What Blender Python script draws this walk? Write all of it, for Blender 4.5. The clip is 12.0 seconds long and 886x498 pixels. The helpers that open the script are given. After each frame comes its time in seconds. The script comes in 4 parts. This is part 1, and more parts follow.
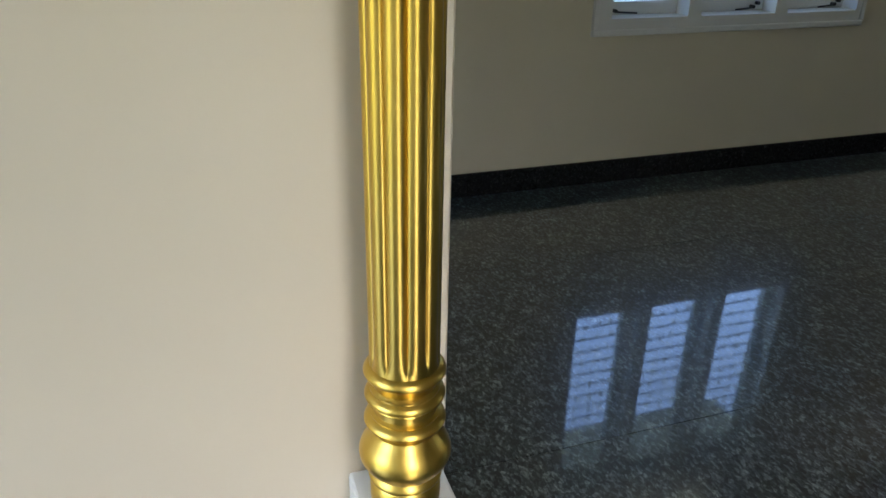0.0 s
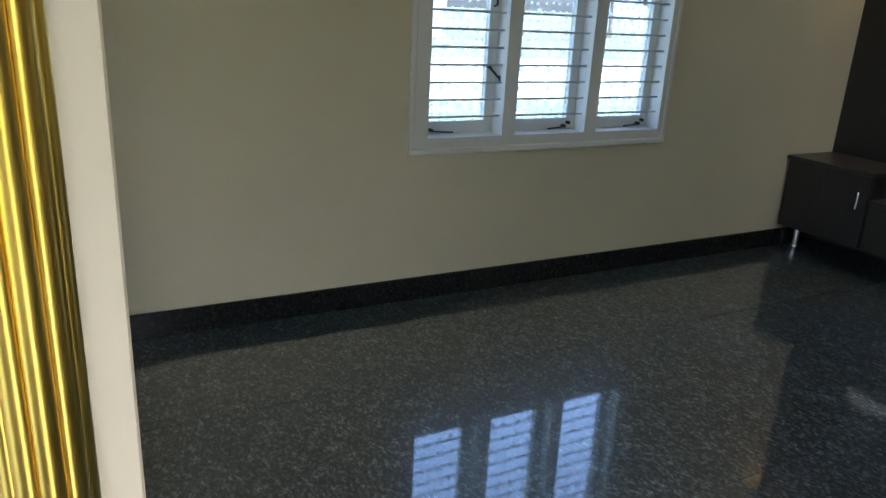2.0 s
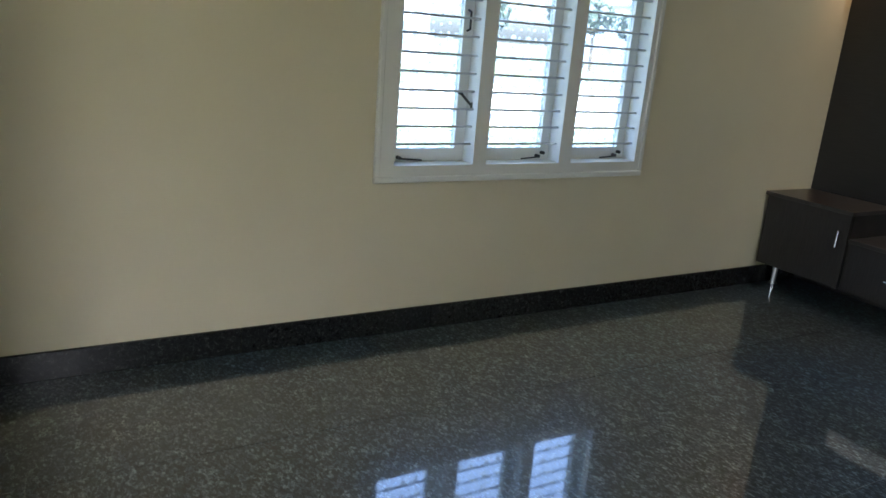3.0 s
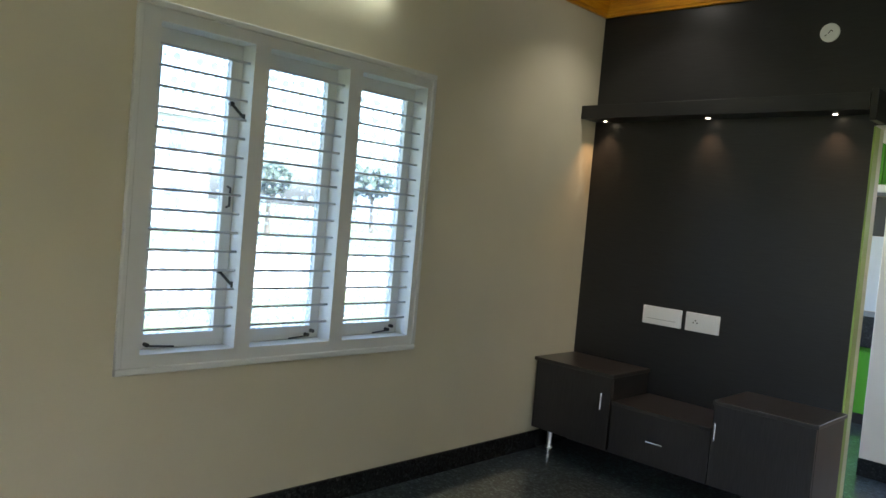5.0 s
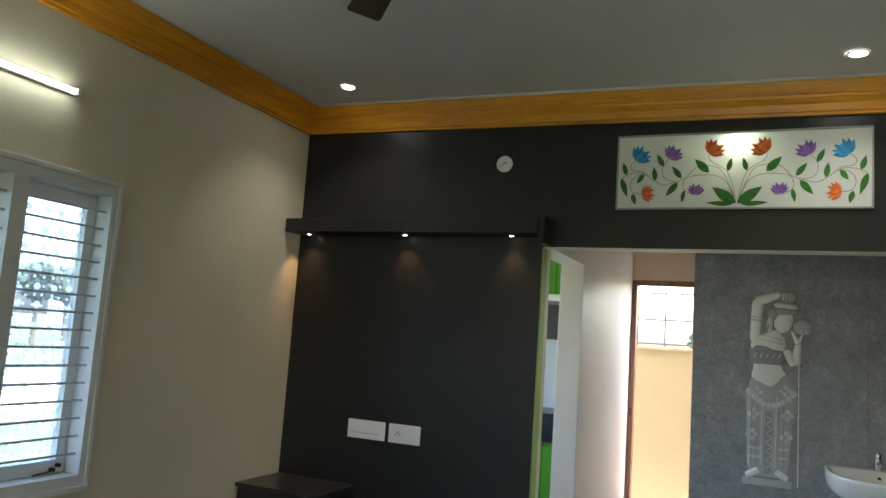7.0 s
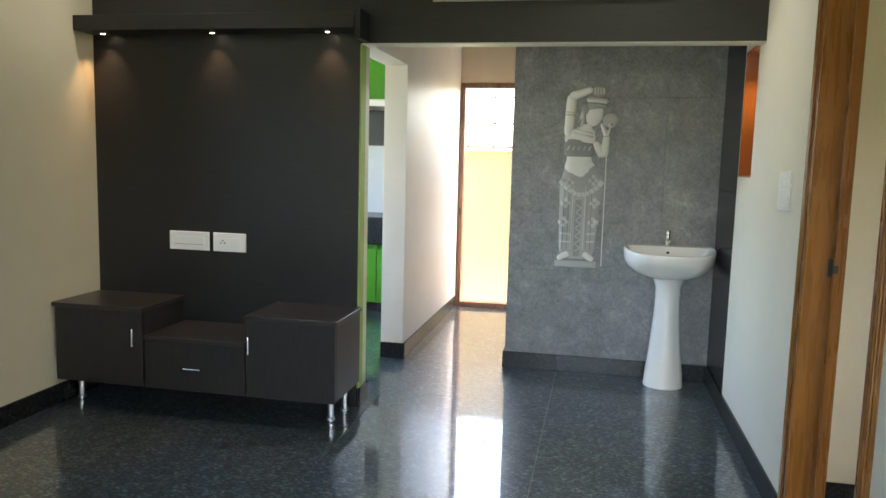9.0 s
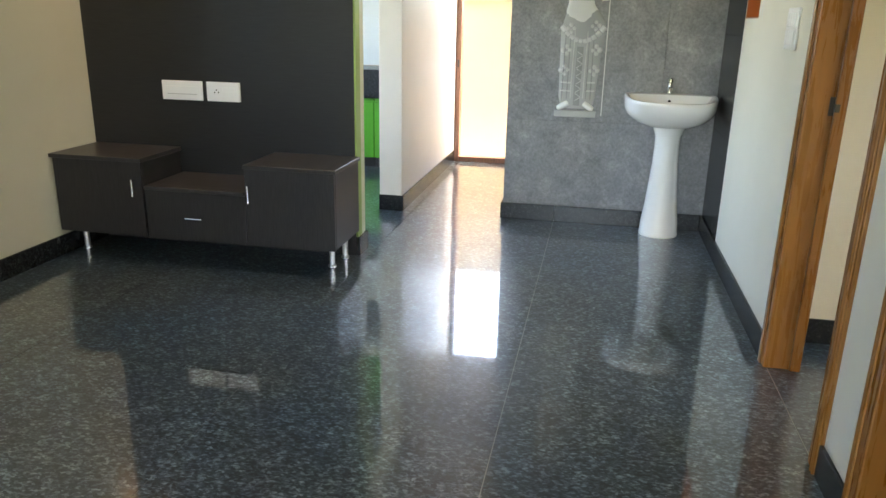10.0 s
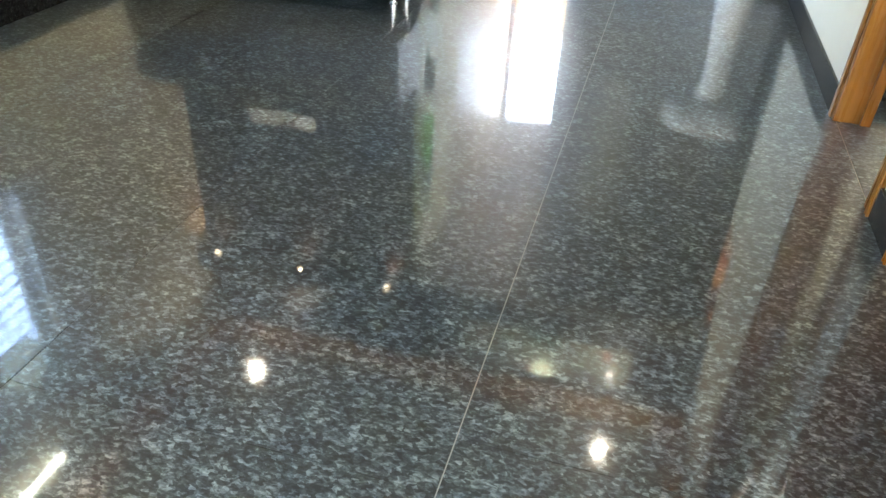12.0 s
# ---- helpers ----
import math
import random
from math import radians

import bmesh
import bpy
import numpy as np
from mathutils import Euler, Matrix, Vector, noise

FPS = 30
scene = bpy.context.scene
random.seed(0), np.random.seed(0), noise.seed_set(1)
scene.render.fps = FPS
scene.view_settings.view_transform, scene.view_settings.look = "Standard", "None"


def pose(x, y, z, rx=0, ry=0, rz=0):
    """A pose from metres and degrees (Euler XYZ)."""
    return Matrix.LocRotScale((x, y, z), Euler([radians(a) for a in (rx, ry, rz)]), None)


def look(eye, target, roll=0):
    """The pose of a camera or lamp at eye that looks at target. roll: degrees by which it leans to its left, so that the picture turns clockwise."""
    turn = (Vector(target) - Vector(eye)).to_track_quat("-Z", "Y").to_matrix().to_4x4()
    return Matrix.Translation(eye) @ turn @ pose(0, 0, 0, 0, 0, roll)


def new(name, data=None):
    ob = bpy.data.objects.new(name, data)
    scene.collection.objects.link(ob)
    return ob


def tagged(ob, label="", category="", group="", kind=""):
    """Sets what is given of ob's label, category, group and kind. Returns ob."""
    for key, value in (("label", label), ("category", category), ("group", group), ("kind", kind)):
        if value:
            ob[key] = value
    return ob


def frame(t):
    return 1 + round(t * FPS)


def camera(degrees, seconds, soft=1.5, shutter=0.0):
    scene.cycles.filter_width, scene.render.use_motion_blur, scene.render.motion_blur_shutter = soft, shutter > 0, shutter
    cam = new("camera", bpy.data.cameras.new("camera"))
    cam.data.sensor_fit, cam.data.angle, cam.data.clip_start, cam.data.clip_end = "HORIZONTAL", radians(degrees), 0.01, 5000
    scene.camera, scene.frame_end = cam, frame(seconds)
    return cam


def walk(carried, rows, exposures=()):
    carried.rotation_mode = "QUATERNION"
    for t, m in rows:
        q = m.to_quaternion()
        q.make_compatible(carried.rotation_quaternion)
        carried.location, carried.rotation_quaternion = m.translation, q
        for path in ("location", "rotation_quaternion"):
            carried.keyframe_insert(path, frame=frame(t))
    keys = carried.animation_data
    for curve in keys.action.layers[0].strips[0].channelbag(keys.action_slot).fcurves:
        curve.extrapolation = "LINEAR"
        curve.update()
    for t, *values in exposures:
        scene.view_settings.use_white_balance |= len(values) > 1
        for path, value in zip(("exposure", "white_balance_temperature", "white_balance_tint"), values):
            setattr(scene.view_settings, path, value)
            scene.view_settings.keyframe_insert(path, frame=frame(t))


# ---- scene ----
import itertools

cam = camera(61.8, 12.0)
PATH = [
    (0, (1.348, 0.491, 1.34), (1.926, 2.191, 0.459), 1.2),
    (0.5, (1.424, 0.504, 1.364), (2.176, 2.18, 0.573), 2.0),
    (1, (1.514, 0.52, 1.385), (2.366, 2.173, 0.648), 1.4),
    (1.5, (1.573, 0.479, 1.376), (2.49, 2.137, 0.733), 0.7),
    (2, (1.644, 0.52, 1.411), (2.55, 2.187, 0.779), 3.0),
    (2.5, (1.714, 0.581, 1.383), (2.623, 2.252, 0.762), 3.6),
    (4.5, (1.922, 0.771, 1.417), (3.221, 2.28, 1.236), 6.1),
    (5, (1.955, 0.759, 1.456), (3.379, 2.159, 1.363), 5.0),
    (5.5, (1.994, 0.741, 1.492), (3.572, 1.968, 1.549), 4.2),
    (6, (2.028, 0.722, 1.518), (3.712, 1.782, 1.717), 4.3),
    (6.5, (2.042, 0.718, 1.547), (3.796, 1.648, 1.795), 4.2),
    (8.3, (2.11, 0.648, 1.512), (4.053, 1.12, 1.554), 2.6),
    (8.5, (2.11, 0.624, 1.51), (4.06, 1.065, 1.486), 2.1),
    (9, (2.13, 0.597, 1.459), (4.077, 0.987, 1.224), 1.5),
    (9.5, (2.121, 0.599, 1.421), (4.03, 0.978, 0.959), 1.5),
    (10, (2.106, 0.584, 1.383), (3.98, 0.949, 0.788), 1.2),
    (10.5, (2.07, 0.598, 1.346), (3.872, 0.978, 0.566), 1.1),
    (11, (2.051, 0.594, 1.302), (3.775, 1.012, 0.378), 1.6),
    (11.5, (2.011, 0.602, 1.27), (3.66, 1.027, 0.22), 2.1),
    (12, (1.992, 0.622, 1.232), (3.59, 1.025, 0.098), 3.0),
]
EXPOSURES = [(0.0, 3.9, 6450, 10), (1.0, 4.03, 6450, 9), (1.5, 3.95, 6350, 9), (2.0, 4.42, 6400, 9), (2.5, 4.8, 6480, 10), (4.5, 4.95, 6950, 10), (5.0, 4.75, 6850, 10), (5.5, 4.2, 6500, 11), (6.0, 3.95, 6450, 11), (6.5, 4.15, 6550, 10),
             (8.5, 5.2, 7100, 9), (9.0, 5.25, 7100, 9), (9.5, 5.38, 7150, 9), (10.0, 5.55, 7300, 9), (10.5, 5.84, 7650, 9), (11.0, 6.0, 7750, 9), (12.0, 6.35, 7850, 9)]
walk(cam, [(t, look(eye, target, roll)) for t, eye, target, roll in PATH], EXPOSURES)

# ---- world, sun, exposure ----
world = bpy.data.worlds.new("sky")
scene.world = world
world.use_nodes = True
wn = world.node_tree
sky = wn.nodes.new("ShaderNodeTexSky")
sky.sky_type = 'NISHITA'
sky.sun_disc = False
SUN_EL, SUN_AZ = radians(62), radians(180)
sky.sun_elevation = SUN_EL
sky.sun_rotation = SUN_AZ
sky.air_density, sky.dust_density, sky.ozone_density = 1.0, 5.0, 1.0
bg = wn.nodes["Background"]
bg.inputs["Strength"].default_value = 0.15
wn.links.new(sky.outputs[0], bg.inputs[0])

sun = new("sun", bpy.data.lights.new("sun", "SUN"))
sun.data.energy, sun.data.angle, sun.data.color = 0.5, radians(12), (1.0, 0.95, 0.86)
SUN_DIR = Vector((math.sin(SUN_AZ) * math.cos(SUN_EL), math.cos(SUN_AZ) * math.cos(SUN_EL), math.sin(SUN_EL)))
sun.matrix_world = look(SUN_DIR * 30, (0, 0, 0))


# ---- materials ----
def mat(name, color, rough=0.5, metal=0.0, spec=0.5):
    m = bpy.data.materials.new(name)
    m.use_nodes = True
    b = m.node_tree.nodes["Principled BSDF"]
    b.inputs["Base Color"].default_value = (*color, 1)
    b.inputs["Roughness"].default_value = rough
    b.inputs["Metallic"].default_value = metal
    b.inputs["Specular IOR Level"].default_value = spec
    return m


def coords(m, scale=(1, 1, 1), rot=(0, 0, 0)):
    nt = m.node_tree
    tc = nt.nodes.new("ShaderNodeTexCoord")
    mp = nt.nodes.new("ShaderNodeMapping")
    mp.inputs["Scale"].default_value = scale
    mp.inputs["Rotation"].default_value = rot
    nt.links.new(tc.outputs["Object"], mp.inputs["Vector"])
    return mp.outputs["Vector"]


def noise_tex(m, vec, scale, detail=4.0, rough=0.55, dist=0.0):
    n = m.node_tree.nodes.new("ShaderNodeTexNoise")
    n.inputs["Scale"].default_value = scale
    n.inputs["Detail"].default_value = detail
    n.inputs["Roughness"].default_value = rough
    n.inputs["Distortion"].default_value = dist
    m.node_tree.links.new(vec, n.inputs["Vector"])
    return n.outputs["Fac"]


def ramp(m, fac, *stops):
    r = m.node_tree.nodes.new("ShaderNodeValToRGB")
    el = r.color_ramp.elements
    while len(el) < len(stops):
        el.new(0.5)
    for e, (p, c) in zip(el, stops):
        e.position, e.color = p, (*c, 1)
    m.node_tree.links.new(fac, r.inputs["Fac"])
    return r.outputs["Color"]


def blend(m, a, b, fac, mode="MIX"):
    x = m.node_tree.nodes.new("ShaderNodeMix")
    x.data_type, x.blend_type = "RGBA", mode
    for key, val in ((0, fac), (6, a), (7, b)):
        if isinstance(val, (int, float)):
            x.inputs[key].default_value = val
        elif isinstance(val, tuple):
            x.inputs[key].default_value = (*val, 1)
        else:
            m.node_tree.links.new(val, x.inputs[key])
    return x.outputs[2]


def colour(m, sock):
    m.node_tree.links.new(sock, m.node_tree.nodes["Principled BSDF"].inputs["Base Color"])


def gloss(m, sock, lo, hi):
    r = m.node_tree.nodes.new("ShaderNodeMapRange")
    r.inputs["To Min"].default_value, r.inputs["To Max"].default_value = lo, hi
    m.node_tree.links.new(sock, r.inputs["Value"])
    m.node_tree.links.new(r.outputs[0], m.node_tree.nodes["Principled BSDF"].inputs["Roughness"])


def relief(m, sock, strength, distance=0.002):
    b = m.node_tree.nodes.new("ShaderNodeBump")
    b.inputs["Strength"].default_value, b.inputs["Distance"].default_value = strength, distance
    m.node_tree.links.new(sock, b.inputs["Height"])
    m.node_tree.links.new(b.outputs[0], m.node_tree.nodes["Principled BSDF"].inputs["Normal"])


def paint(name, c, rough=0.5, vary=0.06):
    """Roller-painted plaster: faint blotches and a fine orange-peel relief."""
    m = mat(name, c, rough, 0, 0.35)
    v = coords(m)
    big = noise_tex(m, v, 1.3, 3)
    colour(m, ramp(m, big, (0.3, tuple(k * (1 - vary) for k in c)), (0.7, tuple(min(1, k * (1 + vary * 0.5)) for k in c))))
    relief(m, noise_tex(m, v, 140, 3), 0.12, 0.001)
    gloss(m, noise_tex(m, v, 6, 2), rough - 0.06, rough + 0.08)
    return m


def wood(name, dark, mid, light, rough=0.35, scale=(1, 1, 1), grain=9.0, fine=0.55):
    m = mat(name, mid, rough)
    v = coords(m, scale)
    w = noise_tex(m, v, grain, 6, 0.6, 1.4)
    f = noise_tex(m, v, grain * 7, 4, 0.6, 0.4)
    c = ramp(m, w, (0.3, dark), (0.5, mid), (0.72, light))
    colour(m, blend(m, c, ramp(m, f, (0.35, (0.55, 0.5, 0.45)), (0.6, (1, 1, 1))), fine, "MULTIPLY"))
    gloss(m, f, rough - 0.06, rough + 0.1)
    relief(m, f, 0.12, 0.0006)
    return m


WALL = paint("cream_paint", (0.62, 0.57, 0.425), 0.45)
FOYER = paint("beige_paint", (0.60, 0.52, 0.39), 0.42)
WHITE_WALL = paint("off_white_paint", (0.70, 0.68, 0.585), 0.45)
HALL = paint("hall_paint", (0.76, 0.71, 0.645), 0.42)
CEIL = paint("ceiling_paint", (0.68, 0.67, 0.645), 0.6)
PEACH = paint("peach_paint", (0.72, 0.58, 0.42), 0.5)
FRAME_WHITE = paint("white_enamel", (0.66, 0.67, 0.64), 0.35, 0.04)
GREEN_CREAM = paint("pale_green_paint", (0.68, 0.72, 0.50), 0.4, 0.15)
GREEN_EDGE = paint("leaf_green_paint", (0.36, 0.52, 0.14), 0.45, 0.25)
CREAM_OUT = paint("cream_parapet_paint", (0.34, 0.275, 0.165), 0.6)
GREY_OUT = paint("outer_render", (0.55, 0.53, 0.5), 0.8)
# distance haze is put into this pale blue-grey house colour
HAZED_HOUSE = paint("hazed_house_paint", (0.52, 0.57, 0.64), 0.8)

LAMINATE = mat("dark_laminate", (0.022, 0.021, 0.022), 0.38, 0, 0.45)
_v = coords(LAMINATE, (1, 1, 22))
_n = noise_tex(LAMINATE, _v, 9, 5, 0.6)
colour(LAMINATE, ramp(LAMINATE, _n, (0.3, (0.0085, 0.0082, 0.0085)), (0.7, (0.0165, 0.0158, 0.0165))))
gloss(LAMINATE, _n, 0.32, 0.46)
relief(LAMINATE, _n, 0.15, 0.0005)

CAB = mat("dark_wenge_laminate", (0.035, 0.028, 0.026), 0.36, 0, 0.45)
_v = coords(CAB, (1, 30, 1.2))
_n = noise_tex(CAB, _v, 8, 5, 0.65)
colour(CAB, ramp(CAB, _n, (0.32, (0.013, 0.0118, 0.0115)), (0.7, (0.033, 0.030, 0.0295))))
gloss(CAB, _n, 0.30, 0.45)
relief(CAB, _n, 0.2, 0.0006)

CABTOP = mat("dark_brown_top_laminate", (0.05, 0.035, 0.03), 0.3, 0, 0.5)
_v = coords(CABTOP, (1.2, 26, 1))
_n = noise_tex(CABTOP, _v, 7, 5, 0.65)
colour(CABTOP, ramp(CABTOP, _n, (0.32, (0.020, 0.018, 0.0175)), (0.7, (0.043, 0.038, 0.0365))))
gloss(CABTOP, _n, 0.24, 0.4)

CORNICE = wood("orange_wood_cornice", (0.58, 0.21, 0.008), (0.70, 0.29, 0.012), (0.78, 0.36, 0.022), 0.32, (1, 1, 14), 3.0, 0.24)
TEAK = wood("polished_teak", (0.165, 0.060, 0.009), (0.210, 0.080, 0.012), (0.245, 0.099, 0.016), 0.26, (4, 4, 0.3), 1.8, 0.25)
TEAK_H = wood("polished_teak_crosswise", (0.165, 0.060, 0.009), (0.210, 0.080, 0.012), (0.245, 0.099, 0.016), 0.26, (0.3, 4, 4), 1.8, 0.25)
DOORBROWN = wood("red_brown_wood", (0.16, 0.07, 0.04), (0.24, 0.11, 0.07), (0.30, 0.15, 0.09), 0.35, (7, 7, 0.8), 3.0)

GRANITE = mat("polished_black_granite", (0.03, 0.032, 0.036), 0.3, 0, 0.35)
_v = coords(GRANITE, (1.8, 1.0, 1.0), (0, 0, radians(12)))
_cell = GRANITE.node_tree.nodes.new("ShaderNodeTexVoronoi")
_cell.inputs["Scale"].default_value = 68.0
GRANITE.node_tree.links.new(blend(GRANITE, _v, noise_tex(GRANITE, _v, 40, 3), 0.02, "ADD"), _cell.inputs["Vector"])
_sep = GRANITE.node_tree.nodes.new("ShaderNodeSeparateColor")
GRANITE.node_tree.links.new(_cell.outputs["Color"], _sep.inputs[0])
_fleck = blend(GRANITE, noise_tex(GRANITE, _v, 49, 5, 0.68, 0.9), _sep.outputs[0], 0.22)
_c = ramp(GRANITE, _fleck, (0.36, (0.010, 0.0125, 0.013)), (0.47, (0.026, 0.031, 0.031)), (0.55, (0.064, 0.073, 0.070)), (0.68, (0.205, 0.218, 0.208)))
_patch = noise_tex(GRANITE, coords(GRANITE, (1.4, 1.0, 1.0), (0, 0, radians(25))), 13, 5, 0.65, 0.8)
_c = blend(GRANITE, _c, ramp(GRANITE, _patch, (0.36, (0.55, 0.58, 0.62)), (0.50, (0.95, 0.96, 0.97)), (0.66, (1.60, 1.57, 1.50))), 1.0, "MULTIPLY")
# bluish sky reflection put into the slab colour, uneven by large noise
_tint = noise_tex(GRANITE, coords(GRANITE), 0.9, 3)
colour(GRANITE, blend(GRANITE, _c, ramp(GRANITE, _tint, (0.35, (0.66, 0.92, 1.24)), (0.65, (0.90, 1.0, 1.08))), 0.95, "MULTIPLY"))
_sm = noise_tex(GRANITE, coords(GRANITE, (1, 1, 1)), 2.2, 4)
gloss(GRANITE, _sm, 0.28, 0.42)
_pb = GRANITE.node_tree.nodes["Principled BSDF"]
_pb.inputs["Coat Weight"].default_value = 1.0
_cr = GRANITE.node_tree.nodes.new("ShaderNodeMapRange")
_cr.inputs["From Min"].default_value, _cr.inputs["From Max"].default_value = 0.35, 0.68
_cr.inputs["To Min"].default_value, _cr.inputs["To Max"].default_value = 0.028, 0.068
GRANITE.node_tree.links.new(_patch, _cr.inputs["Value"])
GRANITE.node_tree.links.new(_cr.outputs[0], _pb.inputs["Coat Roughness"])
_pb.inputs["Coat IOR"].default_value = 1.88

GROUT = paint("pale_joint_filler", (0.25, 0.25, 0.24), 0.7)
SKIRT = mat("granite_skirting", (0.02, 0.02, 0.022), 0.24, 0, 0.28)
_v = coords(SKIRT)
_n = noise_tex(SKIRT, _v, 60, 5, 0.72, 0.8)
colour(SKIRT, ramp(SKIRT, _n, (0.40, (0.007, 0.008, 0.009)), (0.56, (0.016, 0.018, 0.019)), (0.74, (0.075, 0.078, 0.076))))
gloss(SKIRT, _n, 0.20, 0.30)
TILE = mat("slate_grey_tile", (0.10, 0.105, 0.11), 0.42, 0, 0.45)
_v = coords(TILE)
_n1 = noise_tex(TILE, _v, 7, 7, 0.7, 0.5)
_n2 = noise_tex(TILE, _v, 60, 4, 0.6)
_c = ramp(TILE, _n1, (0.3, (0.180, 0.182, 0.196)), (0.55, (0.262, 0.265, 0.282)), (0.75, (0.40, 0.402, 0.415)))
colour(TILE, blend(TILE, _c, ramp(TILE, _n2, (0.35, (0.68, 0.68, 0.69)), (0.65, (1.18, 1.18, 1.17))), 0.65, "MULTIPLY"))
gloss(TILE, _n1, 0.34, 0.52)
relief(TILE, _n1, 0.15, 0.001)
TILE_GAP = paint("grey_tile_joint", (0.22, 0.223, 0.232), 0.8)

GOLD = mat("gold_enamel", (0.54, 0.37, 0.06), 0.3, 1.0, 0.5)
_v = coords(GOLD, (1, 1, 0.4))
_n = noise_tex(GOLD, _v, 26, 5, 0.6)
colour(GOLD, ramp(GOLD, _n, (0.3, (0.58, 0.385, 0.075)), (0.7, (0.66, 0.455, 0.10))))
gloss(GOLD, _n, 0.26, 0.36)
relief(GOLD, _n, 0.05, 0.0003)

CERAMIC = mat("white_glazed_ceramic", (0.80, 0.80, 0.79), 0.08, 0, 0.6)
CHROME = mat("chrome", (0.75, 0.75, 0.75), 0.12, 1.0)
STEEL = mat("brushed_steel", (0.62, 0.62, 0.62), 0.28, 1.0)
BAR = mat("white_painted_iron", (0.46, 0.48, 0.50), 0.4)
GRILLE = mat("grey_painted_iron", (0.10, 0.10, 0.10), 0.5)
BLACK = mat("black_iron", (0.015, 0.015, 0.016), 0.45)
PLASTIC = mat("white_plastic", (0.80, 0.80, 0.79), 0.3)
DARK = mat("dark_hole", (0.01, 0.01, 0.01), 0.6)
FAR_GLASS = mat("far_window_glass", (0.13, 0.16, 0.20), 0.3)
FAN = mat("dark_brown_fan_enamel", (0.022, 0.016, 0.014), 0.35)
ORANGE = paint("orange_gloss_paint", (0.27, 0.080, 0.018), 0.35, 0.08)
KITCHEN_GREEN = mat("green_gloss_laminate", (0.07, 0.30, 0.025), 0.25)
BACKSPLASH = paint("pale_wall_tile", (0.6, 0.64, 0.66), 0.3)
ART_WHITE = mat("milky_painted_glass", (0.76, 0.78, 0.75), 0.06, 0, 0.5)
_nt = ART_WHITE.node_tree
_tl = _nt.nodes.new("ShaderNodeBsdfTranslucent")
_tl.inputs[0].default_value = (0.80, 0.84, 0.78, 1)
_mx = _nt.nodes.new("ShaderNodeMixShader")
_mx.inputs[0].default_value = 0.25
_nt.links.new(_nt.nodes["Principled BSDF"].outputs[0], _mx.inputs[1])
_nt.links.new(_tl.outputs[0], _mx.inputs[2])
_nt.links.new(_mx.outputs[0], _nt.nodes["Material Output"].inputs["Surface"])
ART_FRAME = mat("grey_frame_bead", (0.35, 0.35, 0.33), 0.4)
FIG_LIGHT = paint("pale_grey_relief", (0.86, 0.86, 0.83), 0.6, 0.15)
FIG_DARK = paint("mid_grey_relief", (0.52, 0.525, 0.52), 0.6, 0.3)
FIG_DEEP = paint("dark_grey_relief", (0.37, 0.374, 0.37), 0.6, 0.3)
FIG_MID = paint("soft_grey_relief", (0.72, 0.72, 0.70), 0.6, 0.2)


def vivid(name, c):
    m = mat(name, c, 0.25)
    n = noise_tex(m, coords(m), 55, 3)
    geo = m.node_tree.nodes.new("ShaderNodeNewGeometry")
    tone = ramp(m, geo.outputs["Random Per Island"], (0.0, (0.82, 0.82, 0.82)), (1.0, (1.25, 1.25, 1.25)))
    colour(m, blend(m, ramp(m, n, (0.3, tuple(k * 0.65 for k in c)), (0.7, c)), tone, 1.0, "MULTIPLY"))
    return m


BLUE = vivid("blue_glass_paint", (0.03, 0.30, 0.62))
PURPLE = vivid("purple_glass_paint", (0.30, 0.15, 0.50))
RED = vivid("orange_red_glass_paint", (0.85, 0.19, 0.05))
LEAF = vivid("green_glass_paint", (0.04, 0.19, 0.03))
BLUE_EDGE = mat("dark_blue_outline", (0.012, 0.07, 0.16), 0.3)
PURPLE_EDGE = mat("dark_purple_outline", (0.06, 0.02, 0.12), 0.3)
RED_EDGE = mat("dark_red_outline", (0.25, 0.03, 0.008), 0.3)
LEAF_EDGE = mat("dark_green_outline", (0.012, 0.045, 0.010), 0.3)
STEM = mat("brown_outline_paint", (0.12, 0.10, 0.06), 0.4)


def emitter(name, c, strength):
    m = mat(name, c, 0.4)
    b = m.node_tree.nodes["Principled BSDF"]
    b.inputs["Emission Color"].default_value = (*c, 1)
    b.inputs["Emission Strength"].default_value = strength
    return m


TUBE = emitter("lit_tube_diffuser", (0.90, 1.0, 0.97), 0.9)
LED = emitter("lit_downlight_lens", (1.0, 0.98, 0.95), 3.0)
SPOT = emitter("lit_spot_lens", (1.0, 0.85, 0.65), 1.0)

GLASS = bpy.data.materials.new("dotted_frosted_glass")
GLASS.use_nodes = True
_nt = GLASS.node_tree
_p = _nt.nodes["Principled BSDF"]
_nt.nodes.remove(_p)
_tr = _nt.nodes.new("ShaderNodeBsdfTransparent")
_tr.inputs[0].default_value = (0.63, 0.70, 0.78, 1)
_tl = _nt.nodes.new("ShaderNodeBsdfTranslucent")
_tl.inputs[0].default_value = (0.50, 0.54, 0.60, 1)
_gl = _nt.nodes.new("ShaderNodeBsdfGlossy")
_gl.inputs["Roughness"].default_value = 0.03
_gv = coords(GLASS, (1, 1, 1), (radians(90), 0, 0))
_dots = []
for _sc, _rad in ((11.5, 0.165), (23.0, 0.135)):
    _vo = _nt.nodes.new("ShaderNodeTexVoronoi")
    _vo.voronoi_dimensions = '2D'
    _vo.inputs["Scale"].default_value = _sc
    _vo.inputs["Randomness"].default_value = 0.30
    _nt.links.new(_gv, _vo.inputs["Vector"])
    _dots.append(ramp(GLASS, _vo.outputs["Distance"], (_rad, (0.82, 0.82, 0.82)), (_rad + 0.03, (0.06, 0.06, 0.06))))
_dot = blend(GLASS, _dots[0], _dots[1], 1.0, "LIGHTEN")
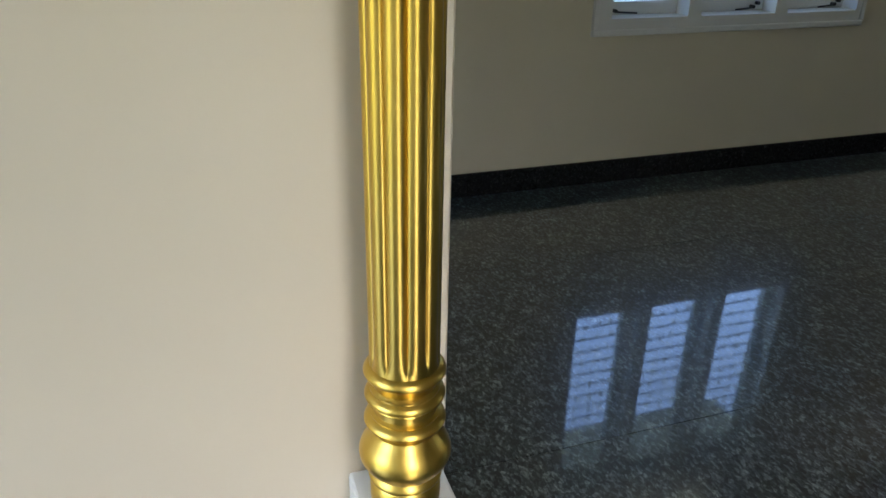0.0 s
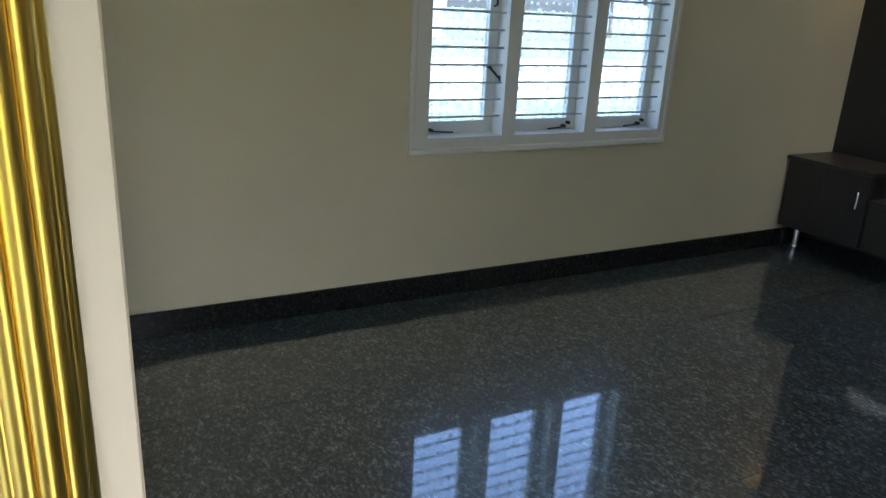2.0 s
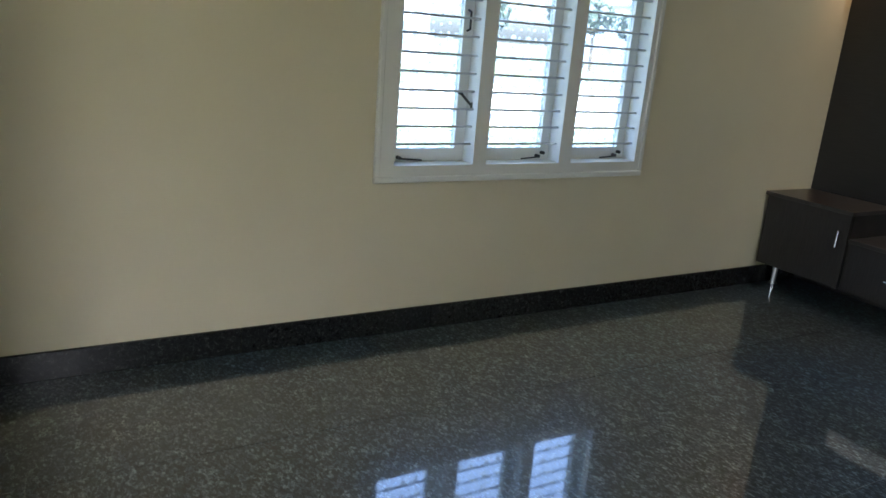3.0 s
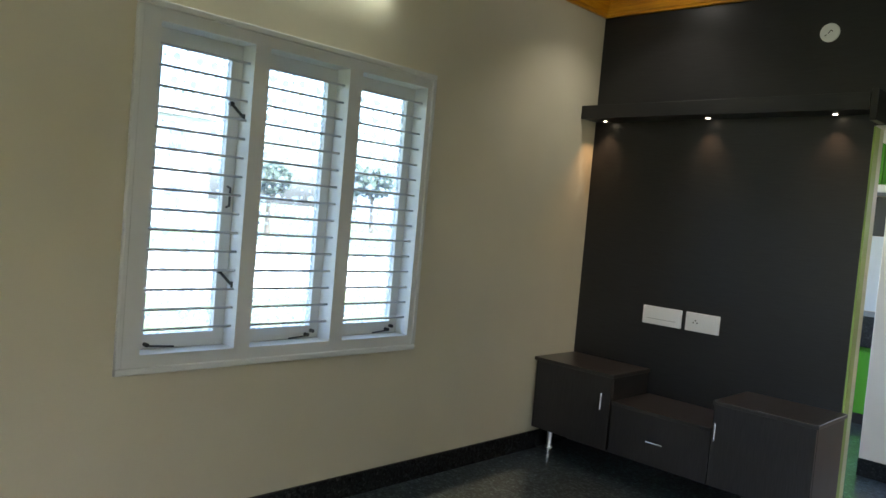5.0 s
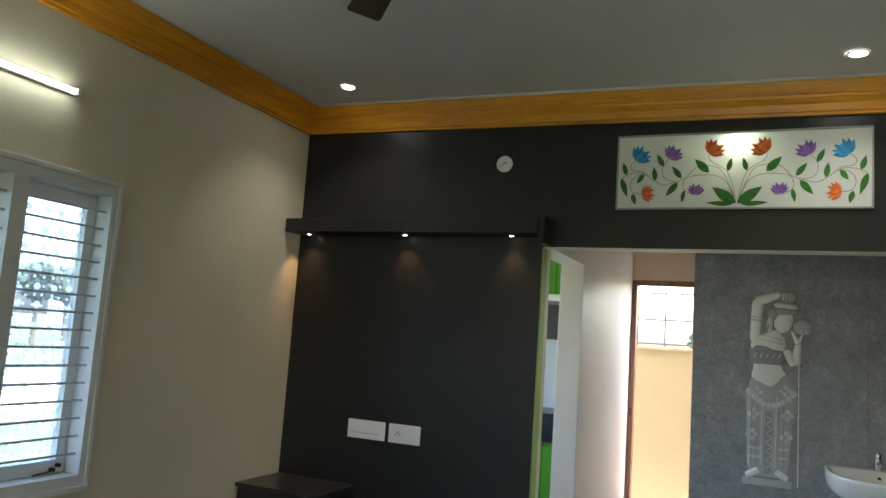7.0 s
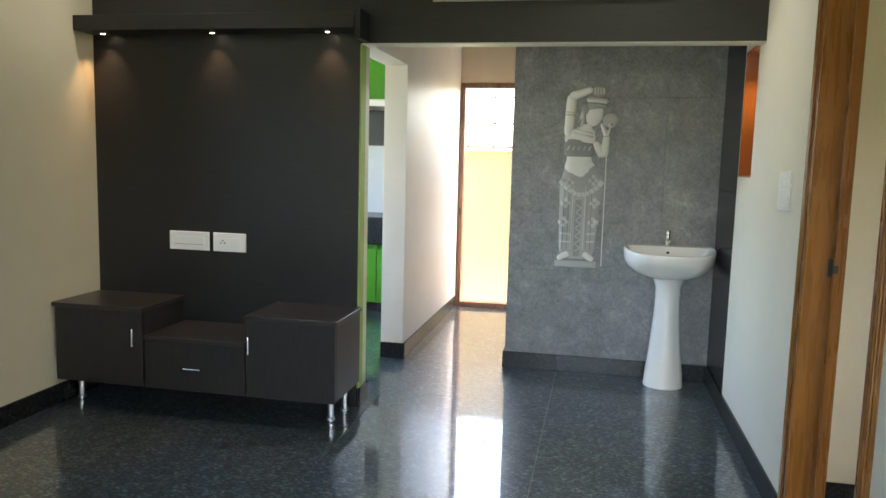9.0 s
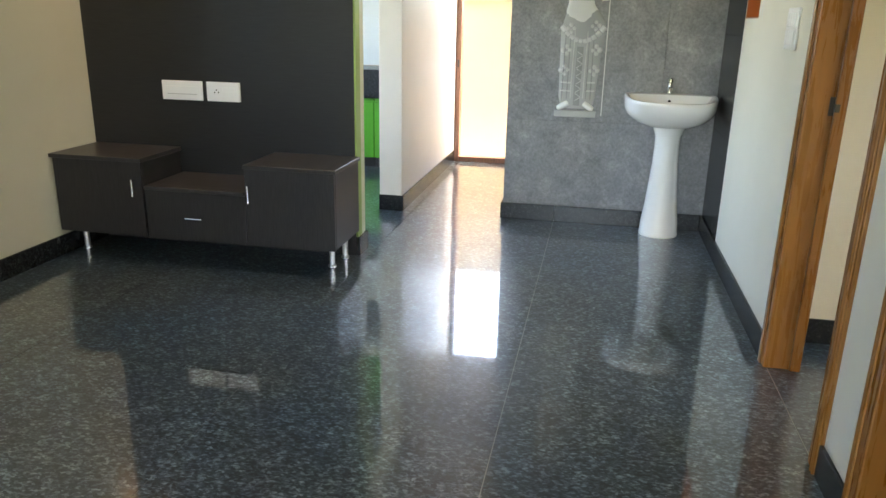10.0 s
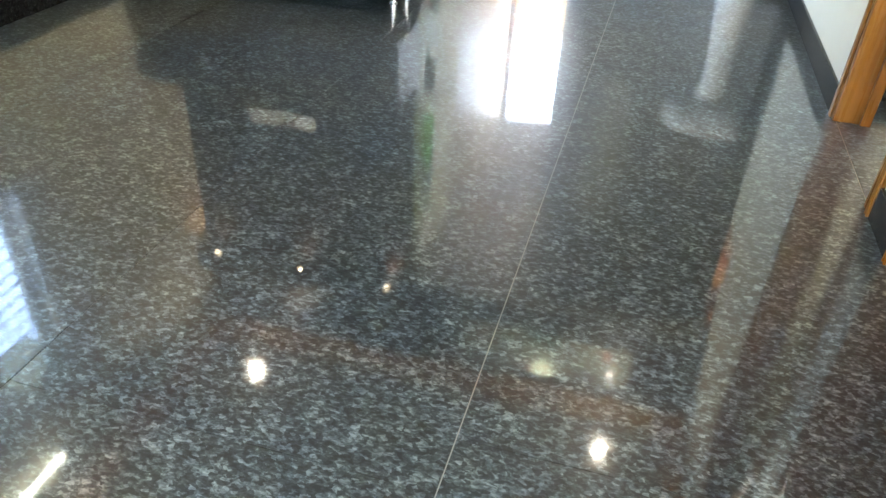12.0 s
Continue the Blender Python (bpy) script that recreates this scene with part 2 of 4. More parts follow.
_m1 = _nt.nodes.new("ShaderNodeMixShader")
_nt.links.new(_dot, _m1.inputs[0])
_nt.links.new(_tr.outputs[0], _m1.inputs[1])
_nt.links.new(_tl.outputs[0], _m1.inputs[2])
_m2 = _nt.nodes.new("ShaderNodeMixShader")
_m2.inputs[0].default_value = 0.05
_nt.links.new(_m1.outputs[0], _m2.inputs[1])
_nt.links.new(_gl.outputs[0], _m2.inputs[2])
_nt.links.new(_m2.outputs[0], _nt.nodes["Material Output"].inputs["Surface"])

GRASS = mat("dry_grass", (0.10, 0.13, 0.04), 0.9)
_n = noise_tex(GRASS, coords(GRASS), 0.7, 6)
colour(GRASS, ramp(GRASS, _n, (0.3, (0.045, 0.075, 0.025)), (0.7, (0.13, 0.135, 0.05))))
FOLIAGE = mat("tree_leaves", (0.045, 0.075, 0.045), 0.7)
BARK = wood("bark", (0.06, 0.045, 0.03), (0.12, 0.09, 0.06), (0.18, 0.14, 0.10), 0.8, (3, 3, 1), 8)


# ---- mesh helpers ----
def box_bm(x0, x1, y0, y1, z0, z1, bev=0.0, seg=1):
    bm = bmesh.new()
    add_box(bm, x0, x1, y0, y1, z0, z1)
    if bev:
        bmesh.ops.bevel(bm, geom=bm.edges[:], offset=bev, segments=seg, affect='EDGES', profile=0.5)
    return bm


def add_box(bm, x0, x1, y0, y1, z0, z1):
    m = Matrix.Translation(((x0 + x1) / 2, (y0 + y1) / 2, (z0 + z1) / 2)) @ Matrix.Diagonal((x1 - x0, y1 - y0, z1 - z0, 1))
    bmesh.ops.create_cube(bm, size=1, matrix=m)


def cyl_bm(p, q, r, n=16, r2=None, bm=None):
    bm = bm or bmesh.new()
    p, q = Vector(p), Vector(q)
    d = q - p
    m = Matrix.Translation((p + q) / 2) @ d.to_track_quat("Z", "Y").to_matrix().to_4x4()
    bmesh.ops.create_cone(bm, cap_ends=True, segments=n, radius1=r, radius2=r if r2 is None else r2, depth=d.length, matrix=m)
    return bm


def ball_bm(c, r, seg=16, bm=None):
    bm = bm or bmesh.new()
    bmesh.ops.create_uvsphere(bm, u_segments=seg, v_segments=max(6, seg // 2), radius=1,
                              matrix=Matrix.Translation(c) @ Matrix.Diagonal((*(r if isinstance(r, tuple) else (r, r, r)), 1)))
    return bm


def rings_bm(rings, cap0=True, cap1=True):
    """Skin a stack of closed rings, each a list of points of the same count."""
    bm = bmesh.new()
    vs = [[bm.verts.new(p) for p in ring] for ring in rings]
    n = len(rings[0])
    for a, b in zip(vs, vs[1:]):
        for i in range(n):
            bm.faces.new((a[i], a[(i + 1) % n], b[(i + 1) % n], b[i]))
    if cap0:
        bm.faces.new(vs[0][::-1])
    if cap1:
        bm.faces.new(vs[-1])
    bmesh.ops.recalc_face_normals(bm, faces=bm.faces[:])
    return bm


def lathe_bm(c, prof, n=32, sx=1.0, sy=1.0):
    return rings_bm([[(c[0] + r * sx * math.cos(2 * math.pi * i / n), c[1] + r * sy * math.sin(2 * math.pi * i / n), c[2] + z)
                      for i in range(n)] for r, z in prof])


def tube_ring_bm(c, prof, n=24):
    """A ring turned from a closed profile."""
    pts = [[(c[0] + r * math.cos(2 * math.pi * i / n), c[1] + r * math.sin(2 * math.pi * i / n), c[2] + z) for i in range(n)] for r, z in prof]
    return rings_bm(pts + [pts[0]], False, False)


def part(name, bm, material, parent=None, label="", smooth=False):
    me = bpy.data.meshes.new(name)
    for f in bm.faces:
        f.smooth = smooth
    bm.to_mesh(me)
    bm.free()
    me.materials.append(material)
    if smooth:
        me.set_sharp_from_angle(angle=radians(40))
    ob = new(name, me)
    if parent is not None:
        ob.parent = parent
        ob.matrix_parent_inverse = Matrix.Translation(-parent.location)
    if label:
        ob["label"] = label
    return ob


def thing(name, loc, label, category, group=""):
    e = new(name)
    e.empty_display_size = 0.1
    e.location = loc
    return tagged(e, label, category, group)


def structure(name, bm, material, label="", category=""):
    ob = part(name, bm, material)
    return tagged(ob, label, category, kind="structure")


# ---- the plan ----
Y_WIN, Y_SOUTH, X_TV, X_SINK, X_EAST, Z_CEIL = 3.60, -0.222, 6.20, 7.34, 9.45, 3.02
X_BACK, X_FOYER = 1.60, -1.0
SKIRT_H, SKIRT_T = 0.115, 0.015
X_TVB = 6.355
FALL = 0.0145  # the ceiling drops this much a metre towards the south


def ceil_z(y):
    return Z_CEIL - FALL * (Y_WIN - y)



def wall_with_holes(name, axis, a0, a1, t0, t1, z0, z1, holes, material, label):
    """A wall along x or y, between t0 and t1 across, with rectangular holes (a0, a1, z0, z1), as butted blocks."""
    bm = bmesh.new()

    def blk(p, q, lo, hi):
        if q - p > 1e-4 and hi - lo > 1e-4:
            if axis == "x":
                add_box(bm, p, q, t0, t1, lo, hi)
            else:
                add_box(bm, t0, t1, p, q, lo, hi)
    at = a0
    for h0, h1, b, t in sorted(holes):
        blk(at, h0, z0, z1)
        blk(h0, h1, z0, b)
        blk(h0, h1, t, z1)
        at = h1
    blk(at, a1, z0, z1)
    return structure(name, bm, material, label, "wall")


WX0, WX1, WZ0, WZ1 = 3.125, 4.645, 0.755, 2.15
wall_with_holes("wall_north", "x", X_BACK - 0.12, X_TVB, Y_WIN, Y_WIN + 0.2, -0.1, 3.2, [(WX0, WX1, WZ0, WZ1)], WALL, "cream painted plaster wall around the barred window")
wall_with_holes("wall_kitchen_north", "x", X_TVB, X_EAST, Y_WIN, Y_WIN + 0.2, -0.1, 3.2, [(6.45, 8.4, 1.0, 2.25)], HALL, "pale kitchen outer wall with a window opening")
# the hole is an unseen opening, added to let daylight onto the room
wall_with_holes("wall_west", "y", 1.647, Y_WIN, X_BACK - 0.12, X_BACK, -0.1, 2.995, [(2.35, 2.95, 1.35, 2.25)], WALL, "cream painted wall with an unseen opening added for light behind the partition")
structure("wall_partition", box_bm(X_FOYER, 1.713, 1.527, 1.647, -0.1, 2.995, 0.004), FOYER, "warm beige painted partition wall beside the gold column", "wall")
wall_with_holes("wall_foyer_west", "y", -0.39, 1.62, X_FOYER - 0.15, X_FOYER, -0.1, 3.2, [(-0.2, 1.35, -0.05, 2.6)], FOYER, "beige end wall with a wide opening to the porch")
D1, D2 = (4.365, 5.245), (3.06, 4.12)
NICHE = (6.35, 6.71, 1.415, 2.12)
# first hole: unseen opening, added to light the foyer and the north wall
wall_with_holes("wall_south", "x", X_FOYER - 0.15, 6.715, Y_SOUTH - 0.15, Y_SOUTH, -0.1, 3.2,
                [(1.42, 1.84, -0.1, 1.95), (D1[0], D1[1], -0.1, 2.235), (D2[0], D2[1], -0.1, 2.235), NICHE], WHITE_WALL, "off-white painted wall with timber door frames and an unseen opening added for light")
structure("wall_south_end", box_bm(6.715, X_EAST + 0.15, Y_SOUTH - 0.15, Y_SOUTH - 0.012, -0.1, 3.2), TILE_GAP, "grey backing wall behind dark tiles", "wall")
structure("wall_television", box_bm(X_TV, 6.225, 1.915, Y_WIN, -0.1, 3.2), LAMINATE, "near-black laminate-clad wall behind the television unit", "wall")
structure("wall_kitchen_west", box_bm(6.225, X_TVB, 1.915, Y_WIN, -0.1, 3.2), HALL, "pale painted kitchen side of the clad wall", "wall")
wall_with_holes("wall_lintel_core", "y", Y_SOUTH, 1.915, 6.225, 6.31, 2.104, 3.2, [(0.25, 1.486, 2.34, 2.73)], HALL, "pale painted passage side of the beam")
wall_with_holes("wall_lintel", "y", Y_SOUTH, 1.915, X_TV, 6.225, 2.104, 3.2, [(0.25, 1.486, 2.34, 2.73)], LAMINATE, "near-black clad beam above the passage opening")
structure("wall_lintel_back", box_bm(6.311, 6.325, 0.2, 1.54, 2.29, 2.78), WHITE_WALL, "white back board of the lit panel's recess", "wall")
structure("trim_lintel_underside", box_bm(X_TV + 0.003, 6.31, Y_SOUTH, 1.905, 2.098, 2.104), WHITE_WALL, "thin pale painted underside of the beam", "trim")
structure("trim_wall_end", box_bm(X_TV + 0.004, 6.285, 1.905, 1.915, SKIRT_H, 2.10), GREEN_EDGE, "bright green painted wall edge with wear", "trim")
structure("trim_wall_edge", box_bm(6.285, X_TVB, 1.906, 1.915, SKIRT_H, 2.10), GREEN_CREAM, "pale cream-green painted wall edge", "trim")
structure("wall_hall_left", box_bm(7.335, X_EAST, 1.925, 2.095, -0.1, 3.2, 0.003), HALL, "glossy pale cream hall wall and its end", "wall")
structure("wall_kitchen_lintel", box_bm(X_TVB, 7.335, 1.925, 2.095, 2.13, 3.2), HALL, "pale lintel over the kitchen opening", "wall")
structure("wall_sink", box_bm(X_SINK + 0.012, X_SINK + 0.12, Y_SOUTH, 1.155, -0.1, 3.2), TILE_GAP, "grey backing wall behind the wash basin", "wall")
structure("wall_hall_right", box_bm(X_SINK + 0.12, X_EAST, 1.05, 1.167, -0.1, 3.2), HALL, "pale hall wall behind the basin alcove", "wall")
FD = (1.185, 1.92, 2.232)
wall_with_holes("wall_east", "y", 1.05, Y_WIN + 0.2, X_EAST, X_EAST + 0.15, -0.1, 3.2, [(FD[0], FD[1], -0.1, FD[2])], PEACH, "peach painted end wall around the back door")

cb = box_bm(X_FOYER - 0.15, X_EAST + 0.15, -0.39, Y_WIN + 0.2, Z_CEIL + 0.002, 3.22)
for v in cb.verts:
    if v.co.z < 3.1:
        v.co.z = ceil_z(v.co.y) + 0.002
ceil = structure("ceiling", cb, CEIL, "grey-white painted flat ceiling", "ceiling")
roof = structure("roof_slab", box_bm(X_FOYER - 0.4, X_EAST + 0.7, -2.0, Y_WIN + 0.55, 3.221, 3.35), GREY_OUT, "plain concrete roof slab", "roof")
structure("roof_bedroom", box_bm(2.7, 5.8, -2.8, -2.001, 3.221, 3.35), GREY_OUT, "plain concrete roof over the next room", "roof")
structure("sunshade", box_bm(2.8, 5.0, Y_WIN + 0.2, Y_WIN + 0.75, 2.32, 2.40), GREY_OUT, "concrete sunshade over the window outside", "ledge")

# the room behind the first door frame
structure("wall_bedroom_east", box_bm(5.50, 5.62, -2.4, -0.39, -0.1, 3.2), WALL, "cream wall seen through the door frame", "wall")
structure("wall_bedroom_west", box_bm(2.9, 3.02, -2.4, -0.39, -0.1, 3.2), WALL, "cream side wall of the next room", "wall")
wall_with_holes("wall_bedroom_south", "x", 2.9, 5.62, -2.52, -2.4, -0.1, 3.2, [(3.5, 4.2, 1.1, 2.0)], WALL, "cream outer wall of the next room with a window opening")
structure("ceiling_bedroom", box_bm(2.9, 5.62, -2.4, -0.39, 3.02, 3.2), CEIL, "plain ceiling of the next room", "ceiling")

# cornice round the room and the foyer
CORN = ((0.0, 2.852), (0.020, 2.852), (0.026, 2.866), (0.034, 2.869), (0.046, 2.905), (0.066, 2.935), (0.070, 2.948), (0.080, 2.950), (0.098, 2.985), (0.104, 2.998), (0.108, 3.018), (0.0, 3.018))


def cornice(name, p, q, inward, m0, m1):
    p, q, inward = Vector(p), Vector(q), Vector(inward)
    d = (q - p).normalized()
    rings = []
    for end, s in ((p, m0), (q, m1)):
        rings.append([tuple(end + inward * o + d * (s * o)) [:2] + (z - FALL * (Y_WIN - end.y),) for o, z in CORN])
    return structure(name, rings_bm(rings), CORNICE, "orange wood-grained moulded ceiling cornice", "cornice")


cornice("trim_cornice_north", (X_BACK, Y_WIN, 0), (X_TV, Y_WIN, 0), (0, -1, 0), 1, -1)
cornice("trim_cornice_east", (X_TV, Y_WIN, 0), (X_TV, Y_SOUTH, 0), (-1, 0, 0), 1, -1)
cornice("trim_cornice_south", (X_TV, Y_SOUTH, 0), (X_FOYER, Y_SOUTH, 0), (0, 1, 0), 1, -1)
cornice("trim_cornice_west", (X_BACK, 1.647, 0), (X_BACK, Y_WIN, 0), (1, 0, 0), 0, -1)
cornice("trim_cornice_foyer", (X_FOYER, 1.527, 0), (1.713, 1.527, 0), (0, -1, 0), 1, 0)
cb = box_bm(X_TV - 0.122, X_TV - 0.108, Y_SOUTH + 0.11, Y_WIN - 0.11, -0.010, 0.002)
for v in cb.verts:
    v.co.z += ceil_z(v.co.y)
structure("trim_ceiling_bead", cb, FRAME_WHITE, "thin white bead along the cornice top", "trim")


# skirting, one board a run
def skirt(name, x0, x1, y0, y1):
    return structure(name, box_bm(x0, x1, y0, y1, 0.0, SKIRT_H, 0.002), SKIRT, "polished black granite skirting board", "skirting")


T = SKIRT_T
for i in range(5):
    a = X_BACK + i * (X_TV - X_BACK) / 5
    skirt("baseboard_north", a + 0.0008, a + (X_TV - X_BACK) / 5 - 0.0008, Y_WIN - T, Y_WIN)
skirt("baseboard_jamb", X_TV, X_TVB + 0.01, 1.89, 1.9045)
skirt("baseboard_pillar", 7.320, 7.3345, 1.911, 2.095)
for i in range(2):
    skirt("baseboard_hall_left", 7.335 + i * 1.03, 7.335 + (i + 1) * 1.03 - 0.002, 1.910, 1.9245)
skirt("baseboard_sink", X_SINK - T, X_SINK - 0.001, 0.795, 1.182)
skirt("baseboard_sink", X_SINK - T, X_SINK - 0.001, Y_SOUTH + T + 0.001, 0.793)
skirt("baseboard_sink_end", X_SINK, X_SINK + 1.9, 1.1675, 1.182)
skirt("baseboard_south", 6.30, X_SINK - 0.001, Y_SOUTH + 0.001, Y_SOUTH + T)
skirt("baseboard_south", D1[1] + 0.001, 6.298, Y_SOUTH + 0.001, Y_SOUTH + T)
skirt("baseboard_south", D2[1] + 0.001, D1[0] - 0.001, Y_SOUTH + 0.001, Y_SOUTH + T)
skirt("baseboard_south", X_FOYER, 1.42, Y_SOUTH + 0.001, Y_SOUTH + T)
skirt("baseboard_south", 1.84, D2[0] - 0.001, Y_SOUTH + 0.001, Y_SOUTH + T)
skirt("baseboard_bedroom", 5.485, 5.4995, -2.4, -0.39)
skirt("baseboard_foyer", X_FOYER, 1.47, 1.512, 1.5265)
skirt("baseboard_west", X_BACK + 0.0005, X_BACK + T, 1.64, Y_WIN - T - 0.001)

# ---- window ----
win = structure("window_1", box_bm(3.098, 4.67, Y_WIN - 0.014, Y_WIN - 0.010, 0.728, 0.74), FRAME_WHITE, "grey-white three-light timber window with iron bars, shutters closed", "window")
PANES = ((3.192, 3.600), (3.674, 4.105), (4.180, 4.612))
PZ0, PZ1 = 0.806, 2.100
YF0, YF1, YS0, YS1 = Y_WIN - 0.02, Y_WIN + 0.115, Y_WIN + 0.075, Y_WIN + 0.115
fr = bmesh.new()
add_box(fr, 3.125, PANES[0][0], YF0, YF1, 0.757, 2.148)
add_box(fr, PANES[2][1], 4.643, YF0, YF1, 0.757, 2.148)
for a, b in ((PANES[0][1], PANES[1][0]), (PANES[1][1], PANES[2][0])):
    add_box(fr, a, b, YF0, YF1, PZ0, PZ1)
add_box(fr, PANES[0][0], PANES[2][1], YF0, YF1, 0.757, PZ0)
add_box(fr, PANES[0][0], PANES[2][1], YF0, YF1, PZ1, 2.148)
part("window_frame", fr, FRAME_WHITE, win)
# moulded architrave round the frame
for bx in ((3.098, 4.67, 0.728, 0.757), (3.098, 4.67, 2.148, 2.177), (3.098, 3.125, 0.757, 2.148), (4.643, 4.67, 0.757, 2.148)):
    part("architrave", box_bm(bx[0], bx[1], Y_WIN - 0.026, Y_WIN - 0.001, bx[2], bx[3], 0.006, 2), FRAME_WHITE, win)
for k, (a, b) in enumerate(PANES):
    sash = bmesh.new()
    w = 0.052
    add_box(sash, a + 0.002, a + w, YS0, YS1, PZ0 + 0.002, PZ1 - 0.002)
    add_box(sash, b - w, b - 0.002, YS0, YS1, PZ0 + 0.002, PZ1 - 0.002)
    add_box(sash, a + w, b - w, YS0, YS1, PZ0 + 0.002, PZ0 + 0.062)
    add_box(sash, a + w, b - w, YS0, YS1, PZ1 - 0.062, PZ1 - 0.002)
    sh = part("shutter", sash, FRAME_WHITE, win)
    pane = part("pane", box_bm(a + w, b - w, YS0 + 0.018, YS0 + 0.022, PZ0 + 0.062, PZ1 - 0.062), GLASS, sh, "clear glass with a dotted frosted film")
    pane.visible_shadow = False
    # stay hook and peg on the sill
    fx = a + 0.06 if k == 0 else b - 0.075
    st = cyl_bm((fx, YS0 - 0.02, PZ0 + 0.018), (fx + (0.11 if k == 0 else -0.11), YS0 - 0.03, PZ0 + 0.012), 0.0042, 8)
    cyl_bm((fx, YS0, PZ0 + 0.022), (fx, YS0 - 0.026, PZ0 + 0.022), 0.009, 8, bm=st)
    part("stay_hook", st, BLACK, sh, "black iron stay hook")
    if k:
        part("stay_peg", cyl_bm((b - 0.045, YS0, PZ0 + 0.038), (b - 0.045, YS0 - 0.022, PZ0 + 0.038), 0.009, 10), BLACK, sh, "black iron peg")
    else:
        part("stay_peg", cyl_bm((a + 0.012, YS0, PZ0 + 0.05), (a + 0.012, YS0 - 0.022, PZ0 + 0.05), 0.009, 10), BLACK, sh, "black iron peg")
        for zz in (1.82, 1.10):
            lt = cyl_bm((b - 0.045, YS0 - 0.012, zz + 0.025), (b - 0.004, YS0 - 0.040, zz - 0.025), 0.006, 8)
            cyl_bm((b - 0.047, YS0 + 0.001, zz + 0.027), (b - 0.047, YS0 - 0.02, zz + 0.027), 0.010, 8, bm=lt)
            cyl_bm((b - 0.004, YS0 - 0.045, zz - 0.012), (b - 0.004, YS0 - 0.045, zz - 0.042), 0.005, 8, bm=lt)
            part("latch", lt, BLACK, sh, "black iron swivel latch")
        hd = cyl_bm((b - 0.032, YS0 - 0.025, 1.49), (b - 0.032, YS0 - 0.025, 1.41), 0.005, 8)
        cyl_bm((b - 0.032, YS0, 1.495), (b - 0.032, YS0 - 0.027, 1.487), 0.005, 8, bm=hd)
        cyl_bm((b - 0.032, YS0, 1.405), (b - 0.032, YS0 - 0.027, 1.413), 0.005, 8, bm=hd)
        part("pull_handle", hd, BLACK, sh, "black iron pull handle")
    for i in range(15):
        z = 2.022 - i * (2.022 - 0.897) / 14
        part("bar", cyl_bm((a - 0.004, Y_WIN + 0.018, z), (b + 0.004, Y_WIN + 0.018, z), 0.0056, 8), BAR, win, smooth=True)


# ---- timber door frames ----
def door_frame(name, x0, x1, z1, label, threshold=False, leaf=False, strike=False):
    w, y0, y1 = 0.082, -0.352, -0.208
    d = structure(name, box_bm(x0 + w, x1 - w, y0, y1, z1 - w, z1, 0.004), TEAK_H, label, "door frame")
    for s, a, b in ((1, x0, x0 + w), (-1, x1 - w, x1)):
        p = part("jamb", box_bm(a, b, y0, y1, 0.0, z1, 0.005, 2), TEAK, d)
        e = b if s > 0 else a
        part("door_stop", box_bm(min(e, e + s * 0.014), max(e, e + s * 0.014), y0, y0 + 0.042, 0.0, z1 - w, 0.003), TEAK, p)
        f = a if s > 0 else b
        for off in (0.012, 0.030):
            g = f + s * off
            part("bead", cyl_bm((g, y1 + 0.0015, 0.0), (g, y1 + 0.0015, z1), 0.006, 8), TEAK, p, smooth=True)
    if strike:
        pl = box_bm(x1 - w - 0.003, x1 - w + 0.002, -0.315, -0.292, 1.06, 1.13)
        add_box(pl, x1 - w - 0.020, x1 - w - 0.003, -0.325, -0.308, 1.075, 1.105)
        part("strike_plate", pl, BLACK, d, "dark steel strike plate with a bolt keep")
    if threshold:
        part("threshold", box_bm(x0 + w, x1 - w, y0, y1 - 0.004, 0.0, 0.022, 0.004), TEAK_H, d, "polished teak threshold board")
    if leaf:
        part("door_leaf", box_bm(x0 + w + 0.003, x1 - w - 0.003, y0 - 0.036, y0 - 0.002, 0.025, z1 - w - 0.003, 0.003), TEAK, d, "closed teak door leaf")
    return d


door_frame("door_1", D1[0], D1[1], 2.235, "polished orange-brown teak door frame standing open", strike=True)
door_frame("door_2", D2[0], D2[1], 2.235, "polished teak door frame with threshold and closed leaf", threshold=True, leaf=True)

# back door frame at the hall's end, with the yard beyond
bd = structure("door_3", box_bm(X_EAST - 0.012, X_EAST + 0.09, FD[0] + 0.045, FD[1] - 0.045, FD[2] - 0.05, FD[2], 0.004), DOORBROWN, "red-brown wooden back door frame open to daylight", "door frame")
for a, b in ((FD[0], FD[0] + 0.045), (FD[1] - 0.045, FD[1])):
    part("jamb", box_bm(X_EAST - 0.012, X_EAST + 0.09, a, b, 0.0, FD[2], 0.004), DOORBROWN, bd)
part("threshold", box_bm(X_EAST - 0.008, X_EAST + 0.09, FD[0] + 0.045, FD[1] - 0.045, 0.0, 0.05, 0.004), DOORBROWN, bd)
part("bolt", box_bm(X_EAST - 0.02, X_EAST - 0.012, FD[1] - 0.03, FD[1] - 0.015, 0.93, 1.0), BLACK, bd)

# yard wall and grille behind the back door
yard = thing("parapet_wall", (10.75, 1.5, -0.45), "sunlit cream painted yard wall with an iron grille on top", "wall")
part("wall_body", box_bm(10.7, 10.82, -0.5, 4.0, -0.46, 1.57, 0.004), CREAM_OUT, yard)
part("coping", box_bm(10.685, 10.835, -0.5, 4.0, 1.57, 1.602, 0.004), CREAM_OUT, yard)
for z in (1.63, 1.90, 2.20, 2.50):
    part("rail", box_bm(10.74, 10.76, -0.5, 4.0, z, z + 0.018), GRILLE, yard)
for i in range(15):
    y = -0.35 + i * 0.30
    part("upright", box_bm(10.744, 10.756, y, y + 0.016, 1.602, 2.52), GRILLE, yard)

